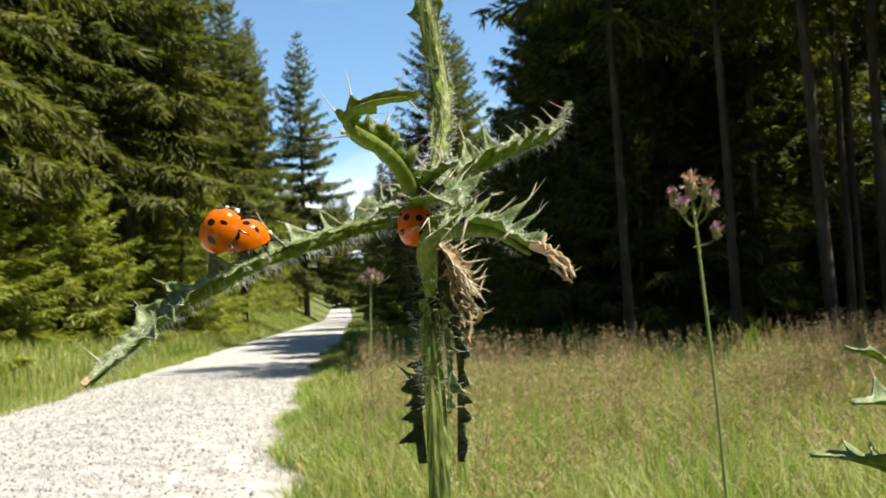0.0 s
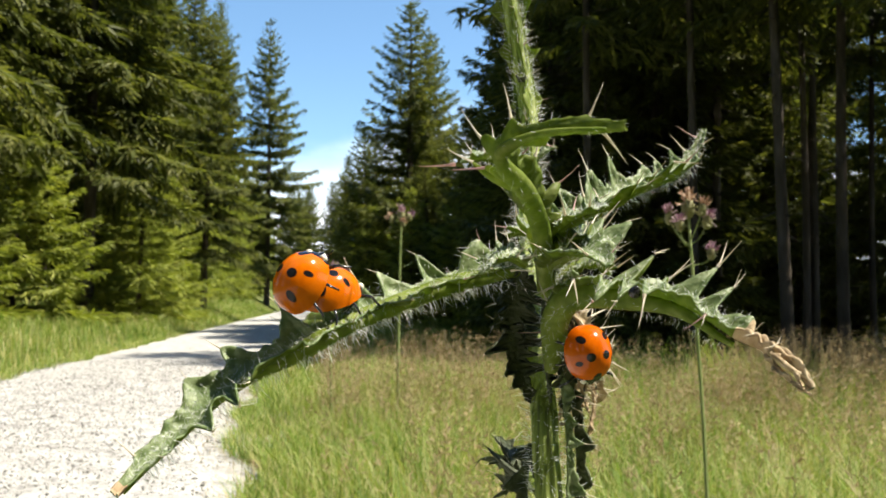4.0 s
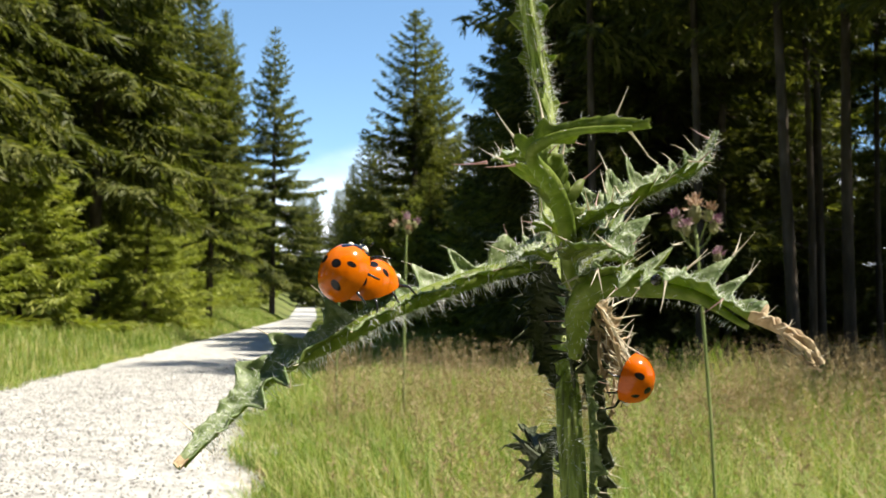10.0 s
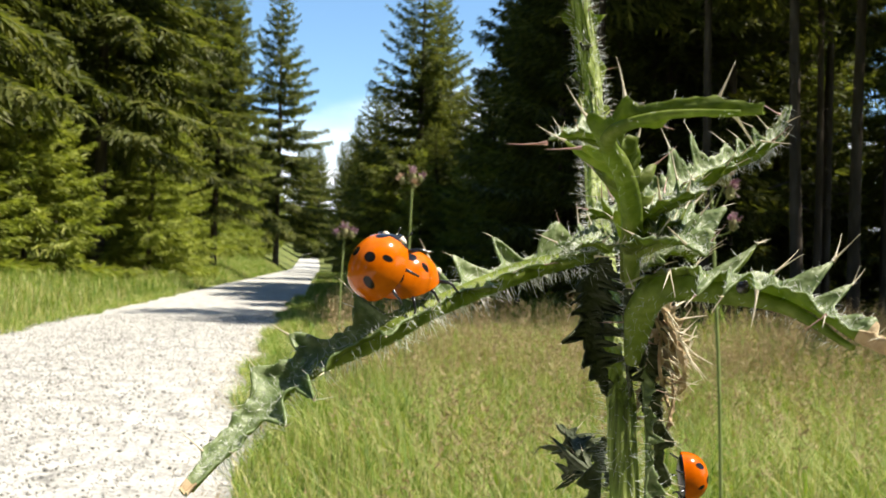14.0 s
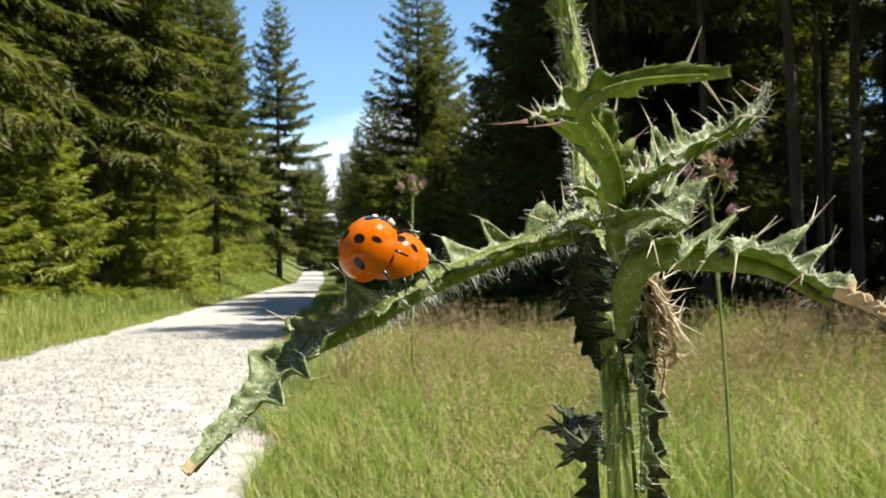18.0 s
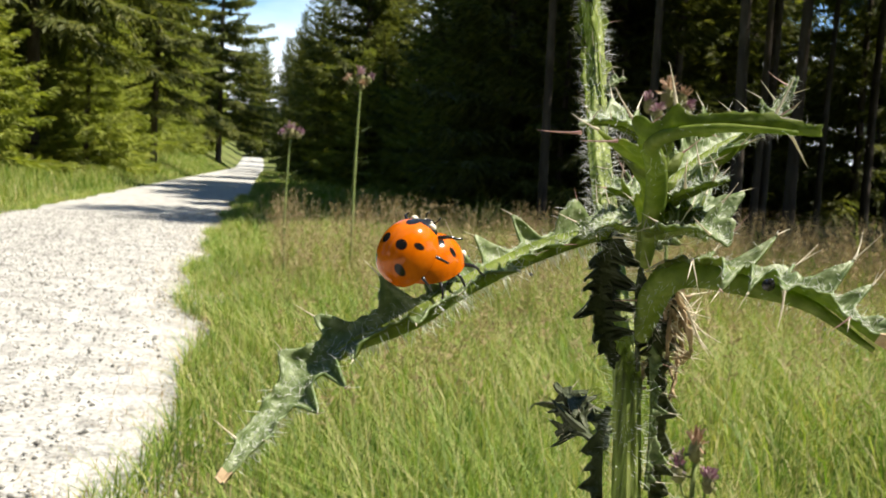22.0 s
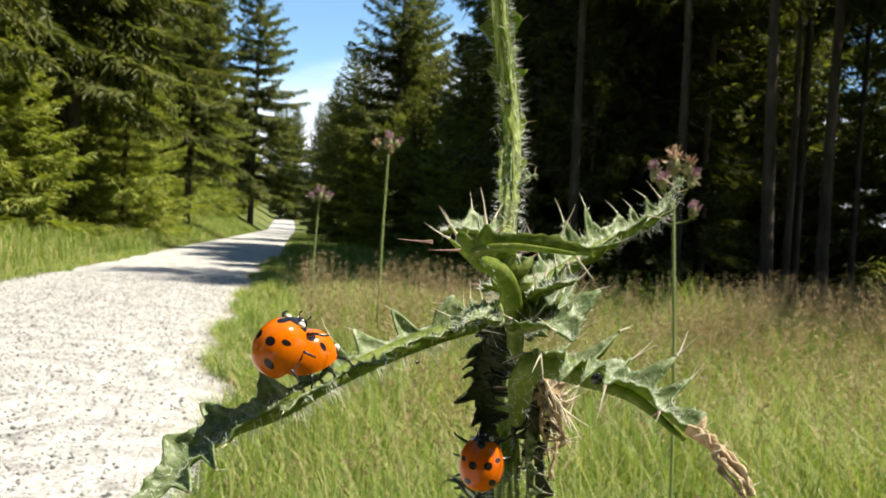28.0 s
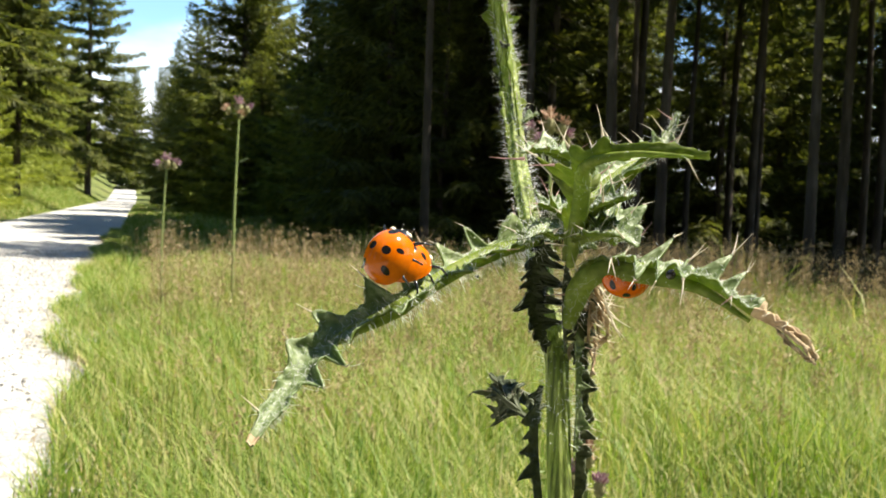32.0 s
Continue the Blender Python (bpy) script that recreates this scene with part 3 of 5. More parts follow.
# ---- the woods ----
def spruce_crown(rng, tall, low, reach, every, per, droop, mat, sparse=0.0, tip=0.8, step=0.17, pad=0.36, hang=0.35, belly=0.25, wide=1.0):
    """Tiers of boughs; each bough is a flat, drooping fan of twigs with needle sprays, and hanging branchlets below it."""
    P, D, L = [], [], []
    z = low
    while z < tall - 0.25:
        f = (z - low) / (tall - low)
        length = reach * (1 - f) ** tip * (1 - belly * max(0.0, 1 - f * 4.5)) + 0.16
        turn0 = rng.uniform(0, 6.283)
        for k in range(per):
            if rng.random() < sparse:
                continue
            a = turn0 + 6.283 * k / per + rng.normal(0, 0.25)
            ln = length * rng.uniform(0.62, 1.18)
            out = np.array([np.cos(a), np.sin(a)])
            slope = 0.48 * f + 0.12 - droop * (1 - f) * rng.uniform(0.55, 1.15)
            n = max(5, int(ln / step))
            u = np.repeat(np.linspace(0.10, 1.0, n), 2) + rng.normal(0, 0.4 / n, 2 * n)
            u = np.clip(u, 0.05, 1.0)
            zz = z + rng.uniform(-0.12, 0.12) * every + ln * (slope * u - 0.22 * droop * u * u * (1 - f) + 0.17 * u ** 3)
            p = np.stack([out[0] * ln * u, out[1] * ln * u, zz], 1)
            sgn = np.tile([-1.0, 1.0], n)
            sweep = rng.normal(0.95, 0.22, 2 * n) * np.clip(1.25 - u, 0.15, 1)
            d = np.stack([out[0] * np.cos(sweep) - sgn * out[1] * np.sin(sweep), out[1] * np.cos(sweep) + sgn * out[0] * np.sin(sweep),
                          slope * 0.6 + rng.normal(-hang * 0.6, 0.16, 2 * n)], 1)
            P.append(p)
            D.append(d)
            L.append((ln * pad * np.clip(1.08 - u, 0, 1) ** 0.7 * np.clip(u * 3.2, 0.35, 1) + 0.16) * rng.uniform(0.65, 1.2, 2 * n))
            h = n                                     # branchlets that hang from the bough
            i = rng.integers(0, 2 * n, h)
            d = np.stack([out[0] * 0.35 + rng.normal(0, 0.3, h), out[1] * 0.35 + rng.normal(0, 0.3, h), -rng.uniform(0.25, 1.2, h)], 1)
            P.append(p[i] + D[-1][i] * (L[-1][i] * rng.uniform(0, 0.6, h))[:, None])
            D.append(d)
            L.append(np.minimum(0.55, ln * 0.2) * hang * 1.7 * rng.uniform(0.5, 1.3, h))
        z += every * rng.uniform(0.8, 1.2) * (1.1 - 0.55 * f)
    n = 16                                            # leading shoot
    P.append(np.stack([np.zeros(n), np.zeros(n), np.linspace(tall - 0.8, tall - 0.02, n)], 1))
    d = rng.normal(0, 0.7, (n, 3))
    d[:, 2] = 1.2
    D.append(d)
    L.append(np.linspace(0.34, 0.16, n))
    P, D, L = np.vstack(P), np.vstack(D), np.concatenate(L)
    D /= np.linalg.norm(D, axis=1)[:, None]
    V, F, o = [], [], 0
    q = np.cross(D, np.array([0, 0, 1.0]) + rng.normal(0, 0.3, D.shape))
    q /= np.linalg.norm(q, axis=1)[:, None] + 1e-9
    up = np.cross(q, D)
    for a, k, at in ((0.0, 1.0, 0.0), (0.75, 0.55, 0.22), (-0.75, 0.55, 0.30), (0.6, 0.4, 0.58), (-0.6, 0.4, 0.62)):
        d = D * math.cos(a) + q * math.sin(a) + up * rng.normal(-0.05, 0.2, (len(D), 1))
        n = np.cross(d, up + rng.normal(0, 0.5, D.shape))
        n /= np.linalg.norm(n, axis=1)[:, None] + 1e-9
        ln = L * k
        sag = np.zeros_like(P)
        sag[:, 2] = -0.10 * ln
        b = P + D * (L * at)[:, None]
        w = n * ((0.016 + 0.030 * ln) * wide)[:, None]
        v = np.stack([b, b + d * (ln * 0.5)[:, None] + w, b + d * ln[:, None] + sag, b + d * (ln * 0.5)[:, None] - w], 1).reshape(-1, 3)
        V.append(v)
        F.append((np.array([(0, 1, 2), (0, 2, 3)])[None] + 4 * np.arange(len(P))[:, None, None]).reshape(-1, 3) + o)
        o += len(v)
    return fast_mesh("crown", np.vstack(V), np.vstack(F), mat)


def spruce_trunk(rng, tall, girth, snags=0, snag_from=1.0, snag_to=8.0):
    pts = [(0, 0, -0.3), (0.02, 0.01, tall * 0.2), (rng.normal(0, 0.05), rng.normal(0, 0.05), tall * 0.5), (0, 0, tall * 0.8), (0, 0, tall - 0.2)]
    me = tube(pts, [girth * 1.35, girth * 1.02, girth * 0.8, girth * 0.4, 0.02], 10, 26, 5, 0.05, "trunk", BARK)
    if not snags:
        return me
    bm = bmesh.new()
    bm.from_mesh(me)
    for _ in range(snags):
        z, a = rng.uniform(snag_from, snag_to), rng.uniform(0, 6.283)
        ln, d = rng.uniform(0.2, 0.9), np.array([np.cos(a), np.sin(a), rng.uniform(-0.5, 0.1)])
        q = np.array([-np.sin(a), np.cos(a), 0]) * 0.009
        b = np.array([0, 0, z])
        vs = [bm.verts.new(tuple(b + o)) for o in (q, -q, np.array([0, 0, 0.016]))]
        e = bm.verts.new(tuple(b + d * ln))
        for i in range(3):
            bm.faces.new((vs[i], vs[(i + 1) % 3], e))
    bm.to_mesh(me)
    bm.free()
    return me


def make_spruce(at, label, tall, girth, crown, trunk_opts, group):
    t = thing("spruce_tree", at, label, "tree", group)
    part("trunk", spruce_trunk(RNG, tall, girth, **trunk_opts), t)
    part("crown", crown, t)
    return t


def lay(ob, spots):
    """Copies of a tree at plan places: x, y, height factor, width factor."""
    for x, y, k, wide in spots:
        m = pose(x, y, float(height(x, y)), RNG.normal(0, 0.7), RNG.normal(0, 0.7), RNG.uniform(0, 360)) @ Matrix.Diagonal((wide, wide, k, 1))
        copy_thing(ob, m)


def first(x, y):
    return pose(x, y, float(height(x, y)))


LEFT_G, RIGHT_G, YOUNG_G = "spruces of the wood across the road", "spruces of the dark wood", "young spruces at the wood's edge"
# tall dark spruces, boughs nearly to the ground
tall_a = make_spruce(first(-20.6, 49), "tall dark green spruce with dense drooping boughs at the wood's edge", 25, 0.24,
                     spruce_crown(RNG, 25, 1.2, 4.6, 0.72, 8, 0.62, NEEDLE, 0.04, 0.62, 0.14, wide=1.35), {}, LEFT_G)
tall_b = make_spruce(first(-1.5, 48), "tall broad spruce with layered dark green boughs", 17.6, 0.22,
                     spruce_crown(RNG, 17.6, 0.9, 4.7, 0.74, 8, 0.45, NEEDLE, 0.04, 0.78, 0.14, 0.36, wide=1.25), {}, RIGHT_G)
slim = make_spruce(first(-19.2, 100), "slim old spruce with sparse hanging boughs against the sky", 33, 0.26,
                   spruce_crown(RNG, 33, 4.5, 6.8, 1.25, 8, 0.62, NEEDLE, 0.10, 0.80, 0.18, 0.32, 0.6, 0.05, wide=1.8), {}, LEFT_G)
old = make_spruce(first(-11.8, 30), "old spruce with bare grey lower trunk and heavy dark boughs", 24, 0.17,
                  spruce_crown(RNG, 24, 5.2, 4.4, 0.85, 7, 0.7, NEEDLE, 0.10, 0.6, 0.14, hang=0.5, belly=0.1, wide=1.3), dict(snags=36, snag_from=1.8, snag_to=7.0), LEFT_G)
stand = make_spruce(first(6.36, 13.9), "bare-trunked spruce of the shaded wood, grey-brown bark", 15, 0.078,
                    spruce_crown(RNG, 15, 6.4, 2.8, 0.7, 6, 0.6, NEEDLE, 0.34, 0.7, 0.20, wide=1.2), dict(snags=50, snag_from=1.2, snag_to=8.0), RIGHT_G)
young = make_spruce(first(-11.9, 25), "young light green spruce with boughs down to the grass", 5.9, 0.07,
                    spruce_crown(RNG, 5.9, 0.3, 2.5, 0.46, 8, 0.30, NEEDLE_YOUNG, 0.02, 0.8, 0.10, 0.42, 0.25, 0.1), {}, YOUNG_G)
mid = make_spruce(first(-15.4, 45), "half-grown bright green spruce at the edge of the wood", 9.5, 0.11,
                  spruce_crown(RNG, 9.5, 0.4, 2.9, 0.55, 7, 0.38, NEEDLE_YOUNG, 0.03, 0.8, 0.13, 0.40, 0.3, 0.1), {}, YOUNG_G)
shady = make_spruce(first(2.6, 20.2), "half-grown dark spruce in the shade of the wood", 9.5, 0.10,
                    spruce_crown(RNG, 9.5, 0.4, 2.8, 0.62, 6, 0.45, NEEDLE, 0.08, 0.8, 0.14, 0.38, 0.4, 0.1), {}, RIGHT_G)
inner = make_spruce(first(30, 44), "shaded spruce deep in the wood", 16, 0.12,
                    spruce_crown(RNG, 16, 0.4, 3.2, 0.6, 7, 0.5, NEEDLE, 0.36, 0.6, 0.22, wide=1.3), {}, RIGHT_G)

# wood across the road
lay(old, [(-13.4, 51, 0.72, 0.9), (-14.9, 27.5, 1.15, 1.1), (-13.6, 22.5, 1.1, 1.1), (-16.6, 37.5, 1.2, 1.1), (-12.6, 17, 1.1, 1.0), (-17.4, 46, 1.15, 1.0), (-19.6, 33, 1.2, 1.2)])
lay(tall_a, [(-17.8, 38, 1.3, 1.1), (-22.0, 58, 1.35, 1.15), (-23.6, 68, 1.35, 1.2), (-25.4, 79, 1.4, 1.15), (-25.4, 90, 1.32, 1.0), (-25.4, 101, 1.28, 0.8),
             (-20.5, 30, 1.3, 1.2), (-26, 42, 1.4, 1.2), (-30, 55, 1.4, 1.3), (-33, 72, 1.4, 1.3), (-36, 95, 1.4, 1.3), (-29, 24, 1.2, 1.3), (-17.5, 20, 1.2, 1.1), (-22, 12, 1.1, 1.1), (-16, 10, 1.1, 1.0),
             (-40, 40, 1.3, 1.3), (-36, 15, 1.3, 1.3), (-16, 0, 1, 1), (-14, -10, 1, 1), (-20, -20, 1, 1.1), (-12, -24, 1, 1), (-30, -6, 1.1, 1.2), (-19.0, 43, 1.3, 1.1)])
lay(mid, [(-17.6, 55, 1.1, 1.1), (-11.4, 34, 0.78, 0.85), (-19.5, 66, 1.25, 1.1), (-20.6, 78, 1.4, 1.2), (-21.3, 88, 1.35, 1.1), (-24.5, 108, 1.5, 1.2), (-26.0, 120, 1.6, 1.2), (-28.4, 134, 1.7, 1.2),
          (-30.5, 148, 1.7, 1.3), (-33, 165, 1.9, 1.4), (-37, 185, 2.1, 1.5), (-42, 205, 2.2, 1.6), (-17.8, 50, 0.85, 0.8), (-22.4, 95, 1.2, 1.0), (-23.4, 101, 1.1, 0.9), (-14.3, 42, 0.8, 0.8),
          (-12.7, 39.5, 0.85, 0.8), (-14.4, 46.5, 0.95, 0.9), (-15.9, 54.5, 1.15, 0.95), (-17.6, 61.5, 1.2, 1.0), (-18.9, 71, 1.35, 1.05), (-20.2, 82, 1.45, 1.1), (-21.3, 92, 1.5, 1.1), (-22.6, 104, 1.5, 1.1)])
lay(young, [(-12.6, 21.5, 0.8, 1.0), (-13.0, 37.5, 0.8, 0.9), (-16.0, 47.5, 0.9, 0.9), (-18.9, 60, 1.1, 1.0), (-20.3, 72, 1.2, 1.1), (-10.4, 15.5, 0.75, 0.9), (-11.6, 30.5, 0.45, 0.6)])
# right of the road, along the verge and far off
lay(tall_b, [(-0.5, 52, 0.97, 0.75), (-6.6, 78, 0.95, 0.95), (-4.4, 64, 0.72, 0.9), (5.8, 41, 0.95, 0.85), (-10.2, 97, 0.98, 0.62), (-11.2, 108, 0.95, 0.62), (-13.6, 122, 1.0, 0.7), (-17.0, 140, 1.1, 0.7),
             (-3.0, 57, 0.5, 0.7), (-0.4, 43, 0.45, 0.65), (2.0, 40, 0.58, 0.75), (3.6, 50, 0.62, 0.8), (-7.9, 88, 0.8, 0.8), (2.0, 60, 0.82, 0.8), (-2, 75, 1.1, 1.1), (-24, 165, 1.2, 1.1), (-30, 190, 1.3, 1.2), (9.5, 55, 1.2, 1.2), (8.4, 48, 1.1, 1.0), (-48, 235, 1.6, 1.6), (-58, 240, 1.6, 1.6), (-38, 230, 1.5, 1.6), (-32, 215, 1.4, 1.4)])
lay(tall_a, [(3.6, 25, 0.70, 0.72), (4.1, 28.5, 0.78, 0.75), (4.8, 31, 0.86, 0.75), (6.8, 29, 1.1, 0.9), (2.9, 23.6, 0.64, 0.5), (7.6, 36, 1.05, 0.95), (8.5, 33, 1.0, 0.9), (12, 42, 1.05, 1.0), (18, 42, 1.1, 1.0), (26, 40, 1.1, 1.0), (35, 34, 1.1, 1.0),
             (38, 24, 1.1, 1.0), (15, 47, 1.1, 1.1), (27, 44, 1.1, 1.1), (40, 36, 1.1, 1.1), (6.2, 33.5, 1.05, 0.9), (5.4, 37.5, 1.0, 0.8), (4.7, 18.6, 0.62, 0.62), (5.3, 21.6, 0.72, 0.72), (5.6, 26.4, 0.84, 0.8), (3.4, 21.0, 0.58, 0.5),
             # unseen spruces behind the viewer, added to cut sky light on the thistle's front
             (-4.5, -12, 1.0, 1.1), (0.5, -10.5, 1.0, 1.1), (5.5, -11.5, 1.0, 1.1), (10.5, -10, 1.0, 1.1), (15.5, -9, 1.0, 1.1), (-1.5, -17, 1.1, 1.2), (8, -17, 1.1, 1.2), (14, -15, 1.1, 1.2)])
lay(shady, [(3.3, 17.6, 0.66, 0.6), (5.0, 22, 0.8, 0.7)])
lay(mid, [(0.9, 34, 0.66, 0.65), (-1.2, 40, 0.66, 0.65), (1.9, 29.5, 0.6, 0.6), (2.2, 25.5, 0.48, 0.5), (-2.6, 47, 0.7, 0.7), (-4.0, 55, 0.75, 0.75), (-5.6, 68, 0.85, 0.8)])
# the stand of bare trunks
STAND = [(8.8, 7.4, 0.7, 0.9), (10.7, 9.0, 0.75, 0.9), (11.6, 6.4, 0.7, 0.9), (13.4, 8.6, 0.75, 1.0), (14.4, 5.6, 0.7, 1.0), (16.8, 8.0, 0.8, 1.0), (7.1, 10.8, 0.75, 0.8), (9.2, 11.4, 0.8, 0.8), (12.7, 23.2, 1, 1.2), (16.1, 22.0, 1, 1.1), (24.0, 21.5, 1, 1.2), (19.7, 26.0, 1, 1.2), (8.4, 12.0, 0.95, 0.85), (2.72, 15.9, 0.95, 0.9), (5.3, 13.4, 1, 1.0), (4.1, 14.2, 0.95, 0.8), (11.9, 10.8, 0.8, 1.0), (13.2, 15.8, 1, 1.1), (15.2, 13.9, 1, 1.0), (16.7, 16.6, 1, 1.1), (5.7, 18.0, 1, 1.0), (8.0, 18.8, 1, 0.9), (11.3, 19.6, 1, 1.1), (14.3, 19.0, 1, 1.0), (4.3, 18.9, 0.96, 0.8), (6.8, 21.5, 1, 1.1), (9.5, 22.6, 1, 1.1), (19.6, 19.0, 1, 1.2), (20.7, 14.5, 1, 1.1), (18.6, 12.2, 1, 1.1), (7.8, 26.0, 1, 1.2), (28.2, 19.0, 1, 1.2), (26.2, 12.5, 1, 1.1), (14.0, 12.6, 0.95, 0.8), (22.6, 11.0, 1, 1.1), (31.7, 13.5, 1, 1.2), (17.6, 14.2, 1, 0.9), (13.5, 17.3, 0.9, 0.8), (10.1, 20.6, 0.9, 0.8), (6.6, 15.9, 0.95, 0.75), (12.4, 21.2, 0.95, 0.8), (7.4, 23.4, 1, 0.9), (15.6, 17.9, 0.95, 0.8), (18.2, 18.0, 1, 0.9)]
lay(stand, [(x, y, k * (1.0 if y < 12.5 else 1.22 if x > 7 else 1.02), wide) for x, y, k, wide in STAND])
# shaded trees behind the stand, scattered and thick
deep = []
while len(deep) < 24:
    bearing, far = RNG.uniform(9, 62), RNG.uniform(32, 54)
    x, y = far * math.sin(radians(bearing)), far * math.cos(radians(bearing))
    if in_right_wood(x - 3, y) and all((x - a) ** 2 + (y - b) ** 2 > 13 for a, b, *_ in deep):
        deep.append((x, y, RNG.uniform(0.8, 1.25), RNG.uniform(0.9, 1.2)))
lay(inner, deep + [(10.8, 27.5, 0.8, 0.9), (15.2, 27.4, 0.7, 0.9), (18.6, 26.4, 0.8, 0.9), (22.8, 27.0, 0.9, 1.0), (28.6, 22.6, 0.9, 1.0)])
# half-grown trees where sun breaks in behind the stand
lay(shady, [(13.6, 25.6, 1.2, 1.0), (20.6, 24.0, 1.3, 1.1), (12.2, 30.0, 1.5, 1.2), (17.0, 29.6, 1.4, 1.2), (25.6, 24.6, 1.2, 1.1)])


# ---- the thistle ----
MM = 0.001


def cone_mesh(name, mat):
    """A slightly curved thorn of length 1."""
    v, f, k = [], [], 6
    for z, r, bx in ((0, 0.052, 0), (0.2, 0.028, 0.0), (0.6, 0.016, 0.03), (0.85, 0.008, 0.065)):
        v += [(r * math.cos(6.2832 * i / k) + bx, r * math.sin(6.2832 * i / k), z) for i in range(k)]
    v.append((0.095, 0, 1))
    for a in range(3):
        f += [(a * k + i, a * k + (i + 1) % k, (a + 1) * k + (i + 1) % k, (a + 1) * k + i) for i in range(k)]
    f += [(3 * k + i, 3 * k + (i + 1) % k, 4 * k) for i in range(k)]
    return mesh_of(name, v, f, mat)


SPINE_ME, PINK_ME, DARK_ME = cone_mesh("spine", SPINE), cone_mesh("spine", PINK_SPINE), cone_mesh("spine", DARK_SHADED_LEAF)


def add_spine(parent, at, way, length, mesh=None):
    ob = new("spine", mesh or SPINE_ME)
    q = Vector(way).to_track_quat("Z", "X")
    ob.parent = parent
    ob.matrix_local = Matrix.LocRotScale(Vector(at), q @ Euler((0, 0, RNG.uniform(0, 6.28))).to_quaternion(), Vector((length,) * 3))
    return ob


def hair_mesh(name, roots, ways, lengths, rng, wide=0.022 * MM):
    n = len(roots)
    q = np.cross(ways, rng.normal(0, 1, (n, 3)))
    q /= np.linalg.norm(q, axis=1)[:, None] + 1e-9
    bend = rng.normal(0, 0.25, (n, 3)) * lengths[:, None]
    mid = roots + ways * (lengths * 0.55)[:, None]
    v = np.stack([roots + q * wide, roots - q * wide, mid + q * wide * 0.7 + bend * 0.3, mid - q * wide * 0.7 + bend * 0.3, roots + ways * lengths[:, None] + bend], 1).reshape(-1, 3)
    t = np.array([(0, 1, 3), (0, 3, 2), (2, 3, 4)])
    return fast_mesh(name, v, (t[None] + 5 * np.arange(n)[:, None, None]).reshape(-1, 3), HAIR)


def leaf(parent, path, up, widths, lobes, lobe, label="", sides=(1, 1), curl=0.35, lift=0.8, ruffle=0.25, spines=(2.0, 4.5), pink=0.08, hairs=260, mat=None, rib=0.9,
         rows=110, dry_from=2.0, tip_mesh=None, side_sign=1, per_tip=1, thorn=None, hair_len=1.3, bend=(1, 1), name="leaf", sharp=0.95, fuzz=0, stub=1.0, hair_wide=0.022):
    """A narrow thistle leaf: lobed blade with upturned teeth, midrib, thorns on the teeth and white hairs beneath. Widths and lobe in mm."""
    rng = np.random.default_rng(int(abs(path[0][0] * 1e6 + path[-1][2] * 1e5)) + lobes)
    p = spline(path, rows)
    t, side, nor = frames_along(p, up)
    side = side * side_sign
    s = np.linspace(0, 1, rows)
    hw = np.interp(s, np.linspace(0, 1, len(widths)), widths) * MM
    env = np.clip(np.minimum(s * 9, (1 - s) * 5), 0, 1) * (0.75 + 0.5 * np.array([noise.noise((a * 6.0, lobes, path[0][0] * 900)) for a in s]))
    lobe_l = np.broadcast_to(np.interp(s, np.linspace(0, 1, len(lobe) if np.ndim(lobe) else 2), lobe if np.ndim(lobe) else (lobe, lobe)), s.shape) * MM
    cols = np.linspace(-1 if sides[0] else 0, 1 if sides[1] else 0, 13 if all(sides) else 8)
    tooth = np.zeros((2, rows))
    turned = np.ones((2, rows))
    warped = [s + 0.75 / lobes * np.array([noise.noise((x * lobes * 0.7, 4.0 * k + 1.5, path[-1][0] * 700)) for x in s]) for k in (0, 1)]
    for k in (0, 1):
        ph = (warped[k] * lobes + 0.5 * k) % 1.0
        m = np.clip(np.floor(warped[k] * lobes + 0.5 * k).astype(int), 0, lobes + 2)
        big, flip = rng.uniform(0.6, 1.35, lobes + 3), rng.uniform(0.3, 1.5, lobes + 3)
        fat = stub * rng.uniform(0.24, 0.42, lobes + 3)[m]
        tooth[k] = np.maximum(0, 1 - np.abs(ph - 0.55) / fat) ** sharp * big[m] + 0.07 * np.abs(np.sin(s * lobes * 9.4 + k)) * np.abs(np.sin(s * lobes * 4.1 + 2 * k))
        turned[k] = flip[m]
    dry = np.clip((s - dry_from) * 30, 0, 1)
    env = env * (1 - 0.9 * dry)
    lift = np.interp(s, np.linspace(0, 1, len(lift)), lift) if np.ndim(lift) else np.full(rows, lift)
    grid = np.zeros((rows, len(cols), 3))
    for j, v in enumerate(cols):
        k = 0 if v < 0 else 1
        reach = hw + lobe_l * tooth[k] * env
        a = abs(v)
        jag = np.array([noise.noise((x * lobes * 5.0, v * 2.0, 3.0 + lobes)) for x in s]) * ruffle * hw * a
        jag += np.array([noise.noise((x * rows * 0.33, v * 3.7, 9.0 + lobes)) for x in s]) * 0.2 * MM * min(1, a * 2.5) * (1 + 2 * dry)
        off = np.sign(v) * a * reach
        rise = curl * a * a * hw * (1 + 1.5 * dry) + lift * bend[k] * turned[k] * lobe_l * tooth[k] * env * a ** 3 + jag
        sweep = 0.35 * lobe_l * tooth[k] * env * a ** 2
        grid[:, j] = p + side * off[:, None] + nor * rise[:, None] + t * sweep[:, None]
    du = np.gradient(grid, axis=0)
    dv = np.gradient(grid, axis=1)
    gn = np.cross(du, dv)
    gn /= np.linalg.norm(gn, axis=2)[..., None] + 1e-15
    if (gn * nor[:, None]).sum() < 0:
        lower, upper = 0, 2
    else:
        lower, upper = 2, 0
    th = 0.13 * MM
    top, bot = grid + gn * th, grid - gn * th
    c = len(cols)
    V = np.vstack([top.reshape(-1, 3), bot.reshape(-1, 3)])
